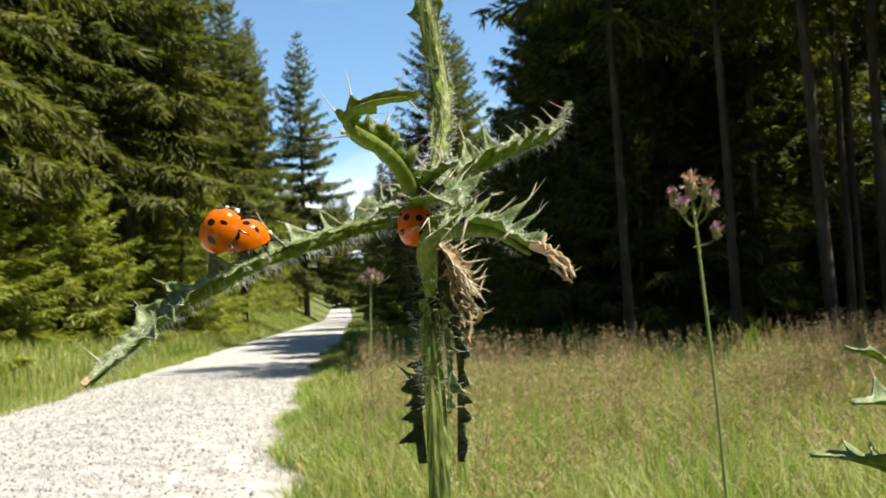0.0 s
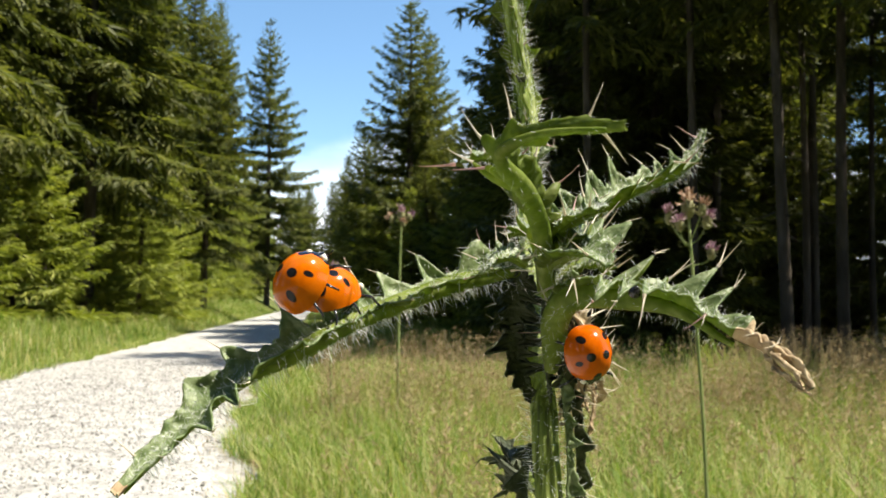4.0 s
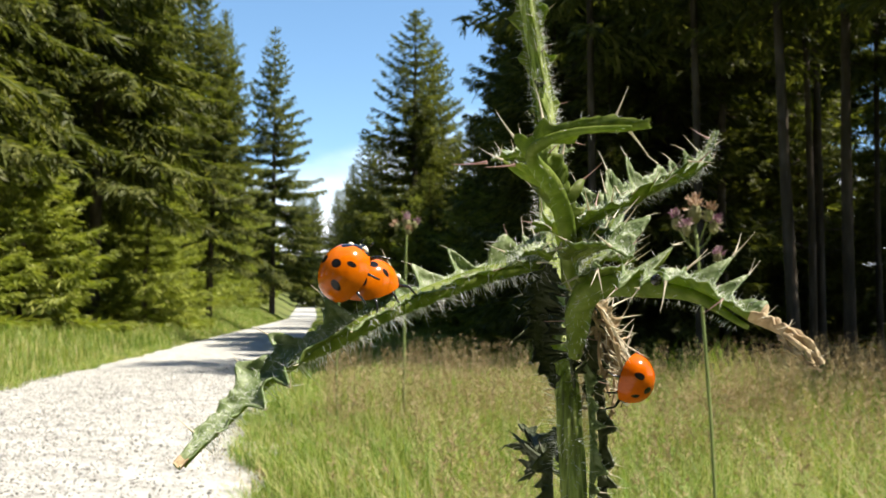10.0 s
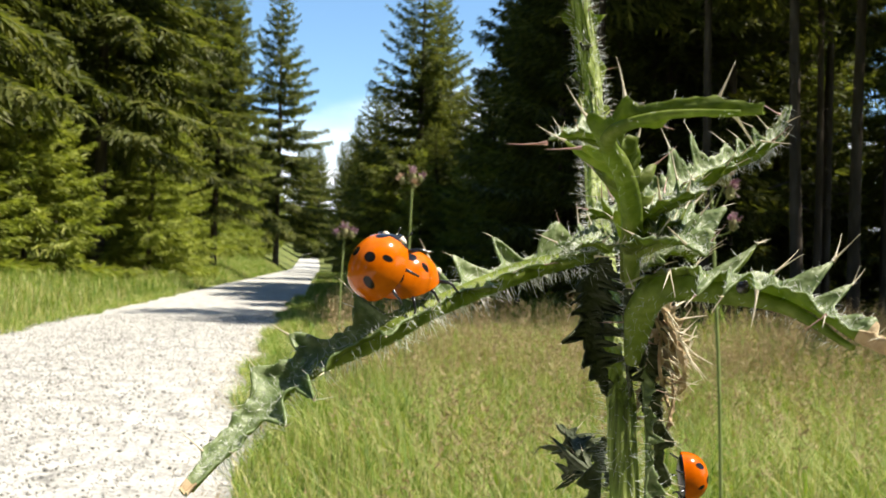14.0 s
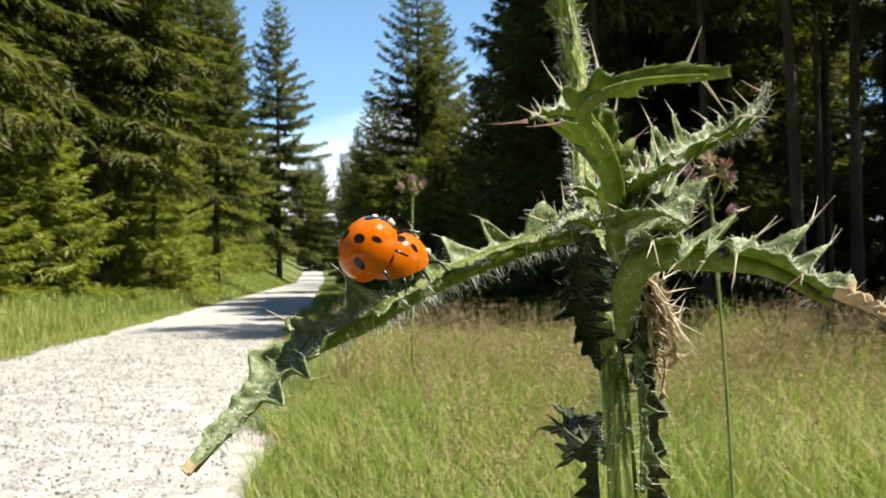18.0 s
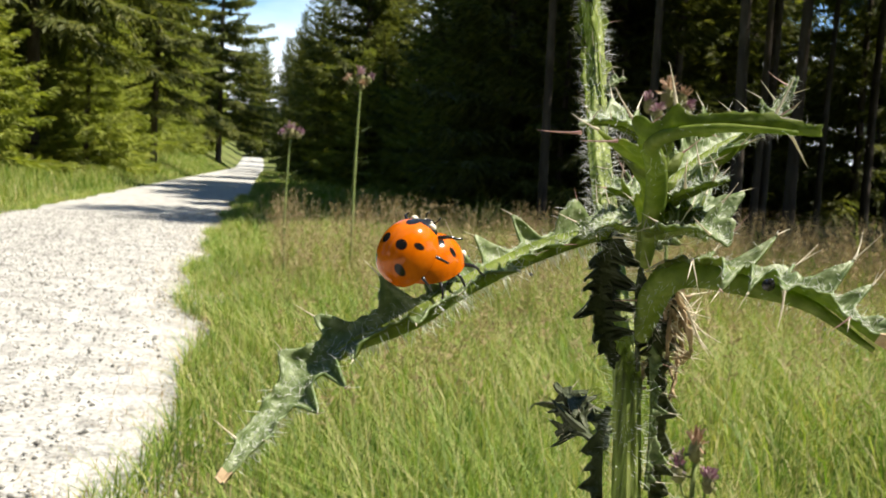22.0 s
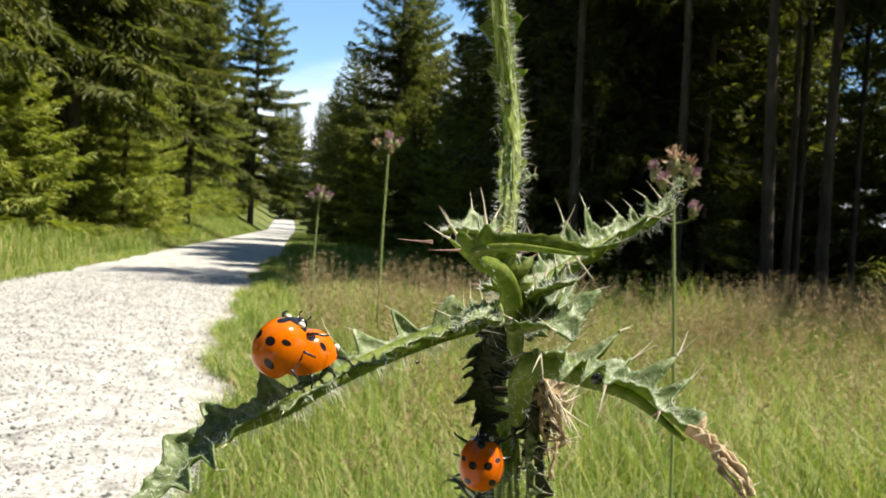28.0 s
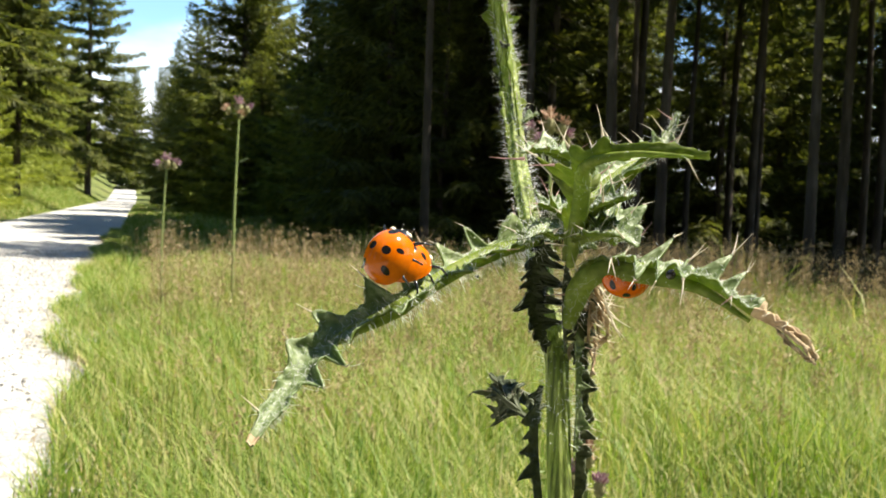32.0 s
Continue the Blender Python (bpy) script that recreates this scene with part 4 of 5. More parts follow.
    o = rows * c
    F, idx = [], []
    for i in range(rows - 1):
        for j in range(c - 1):
            a, b, d, e = i * c + j, i * c + j + 1, (i + 1) * c + j + 1, (i + 1) * c + j
            F += [(a, b, d, e), (o + e, o + d, o + b, o + a)]
            idx += [1 if s[i] > dry_from else upper, 1 if s[i] > dry_from else lower]
        for j in (0, c - 1):
            a, e = i * c + j, (i + 1) * c + j
            F.append((a, e, o + e, o + a) if j == 0 else (e, a, o + a, o + e))
            idx.append(1 if s[i] > dry_from else 0)
    F += [tuple(range(c)) + tuple(o + k for k in range(c))[::-1], tuple((rows - 1) * c + k for k in range(c))[::-1] + tuple(o + (rows - 1) * c + k for k in range(c))]
    idx += [0, 0]
    body = part(name, mesh_of(name, V, F, [mat or LEAF, DRY, mat or UNDER], True, idx), parent, label)
    if rib:
        m = int(rows * min(1, dry_from + 0.05))
        q = p[:m:6] - nor[:m:6] * (0.45 * rib * MM)
        part("midrib", tube(list(map(tuple, q)), list(np.interp(np.linspace(0, 1, 12), [0, 0.15, 0.55, 0.8, 1], [rib * 0.5, rib, rib * 0.85, rib * 0.4, rib * 0.15]) * MM), 8, rows // 2, name="midrib", mat=MIDRIB), body)
    # thorns on the teeth
    for k in (0, 1):
        if not sides[k]:
            continue
        j = 0 if k == 0 else c - 1
        for m in range(lobes + 1):
            sp = (m + 0.55 - 0.5 * k) / lobes
            if not 0.02 < sp < 0.985:
                continue
            i = int(np.argmin(np.abs(warped[k] - sp)))
            short = 0.4 if s[i] > dry_from else 1.0
            sg = -1 if k == 0 else 1
            for r in range(per_tip):
                way = side[i] * sg * rng.uniform(0.5, 1.0) + nor[i] * rng.uniform(0.2, 1.1) * (1 if bend[k] > 0 else -0.8) + t[i] * rng.uniform(-0.2, 0.5) + rng.normal(0, 0.25, 3) * (0.4 + 0.5 * (per_tip > 1))
                add_spine(body, grid[i, j] - way / np.linalg.norm(way) * 0.15 * MM, way, rng.uniform(*spines) * MM * short, PINK_ME if rng.random() < pink and short == 1.0 else thorn)
    if hairs:
        i = rng.integers(1, int((rows - 2) * min(1, dry_from)), hairs)
        j = np.where(rng.random(hairs) < 0.65, c // 2 if all(sides) else 0, rng.integers(0, c, hairs))
        mid_hair = (np.abs(cols[j]) < 0.1) & (rib > 0)
        fall = np.interp(s[i], [0, 0.55, 0.8, 1], [1, 0.85, 0.4, 0.15]) * rib * MM
        spread = rng.uniform(-1.3, 1.3, hairs)
        roots = np.where(mid_hair[:, None], p[i] - nor[i] * (0.45 * rib * MM) + (side[i] * np.sin(spread)[:, None] - nor[i] * np.cos(spread)[:, None]) * (fall * 0.95)[:, None], bot[i, j])
        ways = -gn[i, j] * np.sign((gn[i, j] * nor[i]).sum(1))[:, None] + rng.normal(0, 0.45, (hairs, 3))
        ways = np.where(mid_hair[:, None], side[i] * np.sin(spread)[:, None] - nor[i] * np.cos(spread)[:, None] + rng.normal(0, 0.3, (hairs, 3)), ways)
        ways /= np.linalg.norm(ways, axis=1)[:, None]
        h = part("hairs", hair_mesh("hairs", roots, ways, hair_len * MM * rng.uniform(0.4, 1.0, hairs), rng, hair_wide * MM), body, "fine white hairs")
        tagged(h, kind="stuff")
    if fuzz:
        face = top if upper == 0 else bot
        i, j = rng.integers(1, int((rows - 2) * min(1, dry_from)), fuzz), rng.integers(0, c, fuzz)
        ways = nor[i] * 0.55 + t[i] * rng.normal(0.1, 0.5, (fuzz, 1)) + side[i] * rng.normal(0, 0.5, (fuzz, 1)) + rng.normal(0, 0.2, (fuzz, 3))
        ways /= np.linalg.norm(ways, axis=1)[:, None]
        h = part("hairs", hair_mesh("hairs", face[i, j], ways, MM * rng.uniform(0.35, 1.1, fuzz), rng, 0.024 * MM), body, "short white woolly hairs")
        tagged(h, kind="stuff")
    return body


def build_thistle():
    t = thing("thistle", (0, 0, 0), "spiny green marsh thistle with hairy stem and withered leaf tips", "thistle")
    stem_pts = [(0.024, 0.092, -0.02), (0.023, 0.098, 0.30), (0.022, 0.106, 0.60), (0.0208, 0.115, 0.90), (0.0204, 0.1236, 0.9746), (0.0201, 0.1241, 0.9806), (0.0199, 0.1251, 0.9882), (0.0197, 0.131, 0.9945), (0.0200, 0.141, 1.006), (0.0212, 0.156, 1.019), (0.0226, 0.167, 1.031), (0.0218, 0.1725, 1.044), (0.0196, 0.1745, 1.059), (0.0172, 0.176, 1.080), (0.015, 0.178, 1.12), (0.013, 0.180, 1.20)]
    part("stem", tube(stem_pts, [5.5 * MM, 4.6 * MM, 3.6 * MM, 2.6 * MM, 2.45 * MM, 2.2 * MM, 1.8 * MM, 1.6 * MM, 1.3 * MM], 72, 220, 8, 0.075, "stem", STEM), t, "ribbed green hairy stem")
    # hairs all over the visible stem
    rng = np.random.default_rng(11)
    p = spline(stem_pts[4:], 300)
    n = 7500
    i = rng.integers(0, 300, n)
    a = rng.uniform(0, 6.283, n)
    out = np.stack([np.cos(a), np.sin(a), rng.normal(0.1, 0.25, n)], 1)
    out /= np.linalg.norm(out, axis=1)[:, None]
    rad = np.interp(i / 300, [0, 0.3, 0.6, 1], [2.6, 2.4, 2.15, 1.9]) * MM * 0.9
    hairs = part("hairs", hair_mesh("hairs", p[i] + out * rad[:, None], out, MM * rng.uniform(0.4, 1.9, n), rng, 0.028 * MM), t, "fine white hairs along the stem")
    tagged(hairs, kind="stuff")
    # small scales and thorns on the upper stem
    up_p = spline(stem_pts[9:], 120)
    for k in range(130):
        i = int(rng.uniform(5, 95))
        a = rng.uniform(0, 6.283)
        way = np.array([math.cos(a), math.sin(a), rng.uniform(-0.3, 0.9)])
        add_spine(t, up_p[i] + way * 1.75 * MM, way, rng.uniform(0.8, 2.8) * MM, DARK_ME if k % 5 == 0 else PINK_ME if k % 9 == 0 else SPINE_ME)
    for k, ang in enumerate((0.3, 1.9, 3.3, 4.9)):
        off = np.array([math.cos(ang), math.sin(ang), 0])
        pts = [tuple(q + off * 1.6 * MM) for q in up_p[4::13]]
        leaf(t, pts, tuple(np.cross(off, (0, 0, 1))), [0.35, 0.5, 0.45, 0.35], 17, 2.3, "narrow spiny stem wing", (0, 1), 0.1, 0.9, 1.5, (0.9, 2.8), 0.15, 160, MIDRIB, 0, 150, name="stem_wing",
             side_sign=1 if np.dot(np.cross(np.array([0, 0, 1]), np.cross(off, (0, 0, 1))), off) > 0 else -1, hair_len=1.0, sharp=2.0, stub=0.9)

    # ragged little leaves along the upper stem
    for k in range(16):
        q = up_p[6 + k * 6] + rng.normal(0, 0.3, 3) * MM
        a = 2.4 * k + rng.uniform(-0.4, 0.4)
        d = np.array([math.cos(a), math.sin(a), rng.uniform(0.3, 1.2)])
        ln = rng.uniform(2.0, 3.6) * MM
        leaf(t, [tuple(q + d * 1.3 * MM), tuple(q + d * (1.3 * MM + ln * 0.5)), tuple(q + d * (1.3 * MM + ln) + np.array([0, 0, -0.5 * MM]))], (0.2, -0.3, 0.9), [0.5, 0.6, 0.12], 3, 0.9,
             "ragged little stem leaf", hairs=30, spines=(0.7, 1.8), mat=DARK_SHADED_LEAF if k % 3 else LEAF, rib=0, rows=24, ruffle=0.9, hair_len=0.9)
    # long leaf that carries the mating pair
    leaf(t, [(0.0171, 0.1244, 1.0059), (0.0138, 0.1229, 1.0055), (0.0089, 0.1200, 1.0044), (0.0042, 0.1171, 1.0028), (-0.0003, 0.1132, 1.0010), (-0.0044, 0.1093, 0.9992), (-0.0070, 0.1069, 0.9977), (-0.0104, 0.1070, 0.9958), (-0.0148, 0.1072, 0.9936), (-0.0184, 0.1049, 0.9908), (-0.0214, 0.1021, 0.9873), (-0.0238, 0.0988, 0.9846), (-0.0256, 0.0960, 0.9822)],
         (0.1, -0.42, 0.92), [0.8, 0.8, 0.8, 0.85, 0.85, 0.8, 0.9, 1.3, 1.7, 1.7, 1.4, 1.0, 0.4], 10, [2.0, 3.6, 3.8, 2.8, 1.8, 1.4, 2.4, 3.2, 3.4, 3.0, 1.6], "arching grey-green leaf with pale thorns", hairs=1200, fuzz=1500, spines=(1.6, 3.4), lift=[2.0, 2.0, 1.4, 0.6, 0.25, 0.2], bend=(0.25, 1.2), curl=0.8, rib=1.3, dry_from=0.975, hair_len=2.2, rows=190, ruffle=0.45, sharp=0.9, stub=0.85, hair_wide=0.034)
    # leaf with the withered tip
    leaf(t, [(0.0207, 0.1223, 0.9931), (0.0207, 0.1200, 0.9970), (0.0206, 0.1168, 1.0002), (0.0216, 0.1131, 1.0024), (0.0240, 0.1091, 1.0030), (0.0277, 0.1046, 1.0024), (0.0306, 0.1011, 1.0016), (0.0330, 0.0987, 1.0001), (0.0352, 0.0964, 0.9982), (0.0371, 0.0944, 0.9970), (0.0386, 0.0910, 0.9959), (0.0396, 0.0901, 0.9949), (0.0401, 0.0892, 0.9934)],
         (0.15, 0.05, 0.98), [0.7, 0.8, 0.9, 1.0, 1.1, 1.2, 1.3, 1.4, 1.2, 0.75, 0.45, 0.3, 0.12], 11, [0.6, 1.4, 3.0, 4.0, 3.6, 2.0, 1.2, 0.5], "bowed leaf with a brown withered tip", hairs=360, fuzz=1500, hair_len=1.0, spines=(2.2, 4.4), bend=(1.0, -0.7), lift=1.2, curl=1.0, rib=1.8, dry_from=0.78, per_tip=2, rows=160, ruffle=0.6)
    # leaf that reaches towards the viewer
    leaf(t, [(0.0197, 0.1201, 1.0023), (0.0190, 0.1163, 1.0074), (0.0178, 0.1115, 1.0114), (0.0155, 0.1048, 1.0141), (0.0129, 0.0977, 1.0153), (0.0121, 0.0936, 1.0160), (0.0132, 0.0909, 1.0166), (0.0157, 0.0883, 1.0170), (0.0181, 0.0862, 1.0169), (0.0205, 0.0846, 1.0167), (0.0221, 0.0833, 1.0165)],
         (0.1, 0.9, 0.45), [1.0, 1.1, 1.3, 1.4, 1.5, 1.2, 0.9, 0.8, 0.7, 0.6, 0.4], 8, [1.2, 1.8, 2.2, 3.0, 1.8, 1.4, 0.6], "bright green leaf bent forward, lit from behind", hairs=60, fuzz=500, spines=(1.8, 4.4), lift=0.9, curl=0.9, rib=1.25, pink=0.2, mat=UNDER, rows=150, ruffle=0.8, hair_len=1.0)
    # leaf behind, to the side
    leaf(t, [(0.0205, 0.1228, 1.0078), (0.0234, 0.1260, 1.0111), (0.0285, 0.1308, 1.0146), (0.0344, 0.1356, 1.0178), (0.0390, 0.1390, 1.0197), (0.0427, 0.1414, 1.0213), (0.0457, 0.1437, 1.0244), (0.0477, 0.1449, 1.0285)],
         (-0.1, -0.5, 0.85), [1.4, 2.0, 2.0, 1.6, 1.3, 1.0, 0.8, 0.4], 10, [2.8, 3.4, 2.8, 2.2, 1.6, 1.0], "narrow grey-green side leaf with pinkish thorns", hairs=700, fuzz=800, hair_len=1.9, rows=150, ruffle=0.6, curl=0.9, spines=(1.8, 4.6), lift=1.1, pink=0.15, rib=0.9)
    # short thorny leaf between them
    leaf(t, [(0.0199, 0.1162, 1.0089), (0.0213, 0.1145, 1.0106), (0.0235, 0.1129, 1.0119), (0.0262, 0.1119, 1.0127)], (0.0, -0.3, 0.95), [1.3, 1.6, 1.2, 0.3], 4, [2.2, 2.4, 0.8], "short grey thorny leaf", hairs=140, fuzz=320, spines=(2.6, 4.4), rib=0.7, rows=60)
    leaf(t, [(0.0196, 0.1164, 1.0059), (0.0216, 0.1128, 1.0072), (0.0236, 0.1103, 1.0072), (0.0253, 0.1084, 1.0055)], (0.1, -0.6, 0.8), [1.8, 2.6, 2.0, 0.3], 4, [2.4, 2.6, 0.8], "short grey thorny leaf", hairs=140, fuzz=320, spines=(2.4, 4.0), rib=0.7, rows=60)
    leaf(t, [(0.0173, 0.1199, 1.0061), (0.0152, 0.1188, 1.0072), (0.0129, 0.1183, 1.0066), (0.0113, 0.1179, 1.0049)], (0.0, -0.5, 0.85), [1.2, 1.5, 1.2, 0.3], 4, [1.8, 2.0, 0.8], "short pale thorny leaf", hairs=120, fuzz=320, spines=(1.8, 3.2), rib=0.6, rows=60)
    leaf(t, [(0.0203, 0.1198, 1.0073), (0.0221, 0.1177, 1.0089), (0.0240, 0.1161, 1.0093), (0.0257, 0.1147, 1.0080), (0.0265, 0.1139, 1.0058)], (0.2, -0.3, 0.9), [2.0, 3.2, 3.2, 2.2, 0.4], 5, [2.4, 3.0, 2.6, 0.8], "crumpled grey-green thorny leaf", hairs=160, fuzz=320, spines=(2.2, 4.0), bend=(1.2, -0.8), rib=0.7, rows=70)
    leaf(t, [(0.0199, 0.1217, 1.0085), (0.0183, 0.1226, 1.0102), (0.0167, 0.1236, 1.0106), (0.0152, 0.1246, 1.0099)], (0.0, -0.2, 0.95), [1.4, 1.8, 1.4, 0.3], 4, [2.2, 2.6, 1.0], "short grey thorny leaf", hairs=140, fuzz=320, spines=(1.8, 3.4), rib=0.6, rows=60)
    leaf(t, [(0.0175, 0.1112, 1.0157), (0.0142, 0.1100, 1.0176), (0.0114, 0.1100, 1.0182), (0.0086, 0.1100, 1.0176)], (0.0, -0.3, 0.95), [1.4, 2.0, 1.6, 0.3], 4, [2.2, 2.4, 0.8], "short pale thorny leaf", hairs=140, fuzz=320, spines=(1.8, 3.4), pink=0.15, rib=0.6, rows=60)
    # two broad leaves added behind the joint to throw shade on the stem
    leaf(t, [(0.0204, 0.1262, 1.0062), (0.0226, 0.1292, 1.0092), (0.0254, 0.1322, 1.0104), (0.0282, 0.1345, 1.0092)], (-0.2, -0.3, 0.93), [1.4, 3.0, 2.8, 0.6], 5, [2.0, 3.0, 1.6], "broad crumpled grey-green leaf behind the stem", hairs=200, fuzz=500, spines=(1.8, 3.6), rib=0.7, rows=80, ruffle=0.7)
    leaf(t, [(0.0212, 0.1232, 1.0040), (0.0240, 0.1236, 1.0064), (0.0266, 0.1246, 1.0068), (0.0288, 0.1258, 1.0050)], (0.0, -0.4, 0.9), [1.2, 2.6, 2.2, 0.4], 5, [2.0, 2.8, 1.4], "crumpled grey-green thorny leaf", hairs=160, fuzz=500, spines=(1.8, 3.4), rib=0.7, rows=70, ruffle=0.7)
    add_spine(t, (0.0151, 0.1179, 1.0053), Vector((0.0177, 0.1154, 1.0054)) - Vector((0.0151, 0.1179, 1.0053)), 3.9 * MM)
    add_spine(t, (0.0078, 0.1051, 1.0166), Vector((0.0039, 0.1076, 1.0164)) - Vector((0.0078, 0.1051, 1.0166)), 5.0 * MM, PINK_ME)
    # wings below the leaf joint, their shade put into the dark colour
    leaf(t, [(0.0170, 0.1239, 1.0055), (0.0160, 0.1252, 1.0008), (0.0160, 0.1256, 0.9961), (0.0171, 0.1254, 0.9913), (0.0186, 0.1251, 0.9882)], (0.2, -0.95, 0.1), [0.8, 1.3, 1.4, 1.0, 0.4], 7, [2.2, 3.6, 3.4, 2.0], "spiny stem wing coloured dark for shade", (1, 1), 0.5, 0.8, 0.9, (0.8, 2.2), 0.0, 420, DARK_SHADED_LEAF, 0, 150, name="stem_wing", per_tip=2)
    leaf(t, [(0.0182, 0.1275, 1.0049), (0.0177, 0.1294, 0.9992), (0.0177, 0.1297, 0.9943), (0.0184, 0.1281, 0.9887)], (0.7, -0.6, 0.1), [0.8, 1.4, 1.4, 0.4], 6, [2.2, 3.2, 1.8], "spiny stem wing coloured dark for shade", (1, 1), 0.5, 0.9, 0.9, (1.0, 2.6), 0.0, 160, DARK_SHADED_LEAF, 0, 150, name="stem_wing", thorn=DARK_ME, per_tip=2)
    # two more dark wings, added over the stem to give it shade
    leaf(t, [(0.0196, 0.1206, 1.0035), (0.0194, 0.1216, 0.9990), (0.0198, 0.1223, 0.9940), (0.0205, 0.1226, 0.9885)], (0.95, -0.3, 0.1), [0.4, 0.8, 0.8, 0.3], 6, [1.2, 2.0, 1.2], "spiny stem wing coloured dark for shade", (1, 1), 0.5, 0.9, 0.9, (0.8, 2.0), 0.0, 160, DARK_SHADED_LEAF, 0, 120, name="stem_wing", thorn=DARK_ME, per_tip=2)
    leaf(t, [(0.0220, 0.1212, 1.0010), (0.0226, 0.1226, 0.9965), (0.0228, 0.1236, 0.9915), (0.0226, 0.1240, 0.9865)], (0.3, -0.95, 0.1), [0.4, 1.0, 1.0, 0.3], 6, [1.4, 2.2, 1.4], "spiny stem wing coloured dark for shade", (1, 1), 0.5, 0.9, 0.9, (0.8, 2.2), 0.0, 160, DARK_SHADED_LEAF, 0, 120, name="stem_wing", per_tip=2)
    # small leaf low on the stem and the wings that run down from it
    leaf(t, [(0.0197, 0.1320, 0.9753), (0.0196, 0.1420, 0.9759), (0.0193, 0.1490, 0.9767), (0.0181, 0.1530, 0.9766), (0.0167, 0.1551, 0.9746)], (-0.2, -0.8, 0.4), [0.8, 1.2, 1.5, 1.3, 0.4], 6, [1.0, 3.6, 4.2, 2.4], "small dark spiny leaf low on the stem", hairs=60, spines=(1.6, 2.8), mat=DARK_SHADED_LEAF, bend=(1.3, -0.8), lift=1.2, curl=1.0, per_tip=2, ruffle=0.6, thorn=DARK_ME, rows=70, rib=0.8)
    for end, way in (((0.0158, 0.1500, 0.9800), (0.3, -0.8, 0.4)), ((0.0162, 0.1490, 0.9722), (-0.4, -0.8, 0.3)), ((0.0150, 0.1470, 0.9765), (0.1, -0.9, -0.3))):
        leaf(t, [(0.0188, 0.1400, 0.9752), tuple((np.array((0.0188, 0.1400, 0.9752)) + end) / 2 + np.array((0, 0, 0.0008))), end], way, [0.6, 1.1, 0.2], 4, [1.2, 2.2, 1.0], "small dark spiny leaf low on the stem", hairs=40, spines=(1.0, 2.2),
             mat=DARK_SHADED_LEAF, rib=0, rows=50, ruffle=0.7, sharp=1.4)
    leaf(t, [(0.0189, 0.1275, 0.9824), (0.0180, 0.1268, 0.9778), (0.0180, 0.1262, 0.9725), (0.0185, 0.1247, 0.9652)], (0.2, -0.95, 0.1), [0.8, 1.6, 1.8, 1.4], 5, 2.6, "spiny stem wing coloured dark for shade", (0, 1), 0.2, 0.4, 0.4, (1.0, 2.0), 0.0, 60, DARK_SHADED_LEAF, 0, 90, name="stem_wing", thorn=DARK_ME)
    leaf(t, [(0.0224, 0.1248, 0.9922), (0.0237, 0.1252, 0.9867), (0.0242, 0.1252, 0.9804), (0.0239, 0.1251, 0.9743), (0.0235, 0.1242, 0.9653)], (-0.1, -0.95, 0.2), [0.8, 1.3, 1.0, 1.4, 1.1], 6, 1.7, "green spiny stem wing", (1, 0), 0.3, 0.9, 1.1, (1.4, 3.0), 0.1, 180, DARK_SHADED_LEAF, 0, 120, name="stem_wing", side_sign=1)
    leaf(t, [(0.0216, 0.1228, 0.9931), (0.0223, 0.1227, 0.9869), (0.0226, 0.1226, 0.9808), (0.0223, 0.1221, 0.9734)], (0.5, -0.8, 0.2), [0.5, 0.8, 0.8, 0.6], 5, 1.8, "pale spiny stem wing", (1, 0), 0.3, 0.9, 1.0, (1.4, 2.6), 0.1, 180, LEAF, 0, 120, name="stem_wing", side_sign=1)
    # withered leaf hanging at the joint
    leaf(t, [(0.0221, 0.1182, 1.0011), (0.0238, 0.1203, 0.9993), (0.0257, 0.1235, 0.9965), (0.0273, 0.1262, 0.9937), (0.0286, 0.1274, 0.9920)], (0.8, -0.5, 0.2), [0.7, 1.3, 1.3, 1.0, 0.4], 7, [1.0, 1.6, 1.2], "withered straw-coloured leaf", hairs=40, spines=(2.4, 4.6), mat=DRY, rib=0, pink=0.0, rows=70, per_tip=2, name="dry_leaf")
    leaf(t, [(0.0232, 0.1218, 0.9993), (0.0248, 0.1246, 0.9953), (0.0254, 0.1259, 0.9921), (0.0250, 0.1261, 0.9889)], (0.9, -0.3, 0.1), [0.5, 1.1, 1.1, 0.3], 7, [1.0, 1.6, 1.0], "withered straw-coloured leaf", hairs=40, spines=(2.0, 4.0), mat=DRY, rib=0, pink=0.0, rows=60, per_tip=2, name="dry_leaf")
    leaf(t, [(0.0259, 0.1263, 0.9929), (0.0267, 0.1266, 0.9889), (0.0264, 0.1263, 0.9857), (0.0255, 0.1260, 0.9830)], (0.9, -0.3, 0.1), [0.35, 0.45, 0.35, 0.15], 4, 0.6, "shrivelled brown leaf strip", hairs=0, spines=(0.8, 1.6), mat=DRY, rib=0, pink=0.0, rows=50, name="dry_leaf")
    wilt = np.random.default_rng(23)
    for k in range(9):                               # the rest of it: a tangle of curled strips
        a = np.array([0.0236, 0.1222, 0.9985]) + wilt.normal(0, 0.0007, 3)
        e = np.array([0.0256, 0.1258, 0.9915]) + wilt.normal(0, 1, 3) * np.array([0.0015, 0.0016, 0.0026])
        m = (a + e) / 2 + wilt.normal(0, 0.0012, 3)
        leaf(t, [tuple(a), tuple(m), tuple(e), tuple(e + wilt.normal(0, 0.0012, 3))], tuple(wilt.normal(0, 1, 3)), [0.07, 0.14, 0.12, 0.05], 4, 0.6, "shrivelled straw-coloured leaf strip", hairs=0,
             spines=(1.2, 2.8), mat=DRY, rib=0, pink=0.0, rows=26, ruffle=1.2, curl=1.5, per_tip=2, name="dry_leaf")
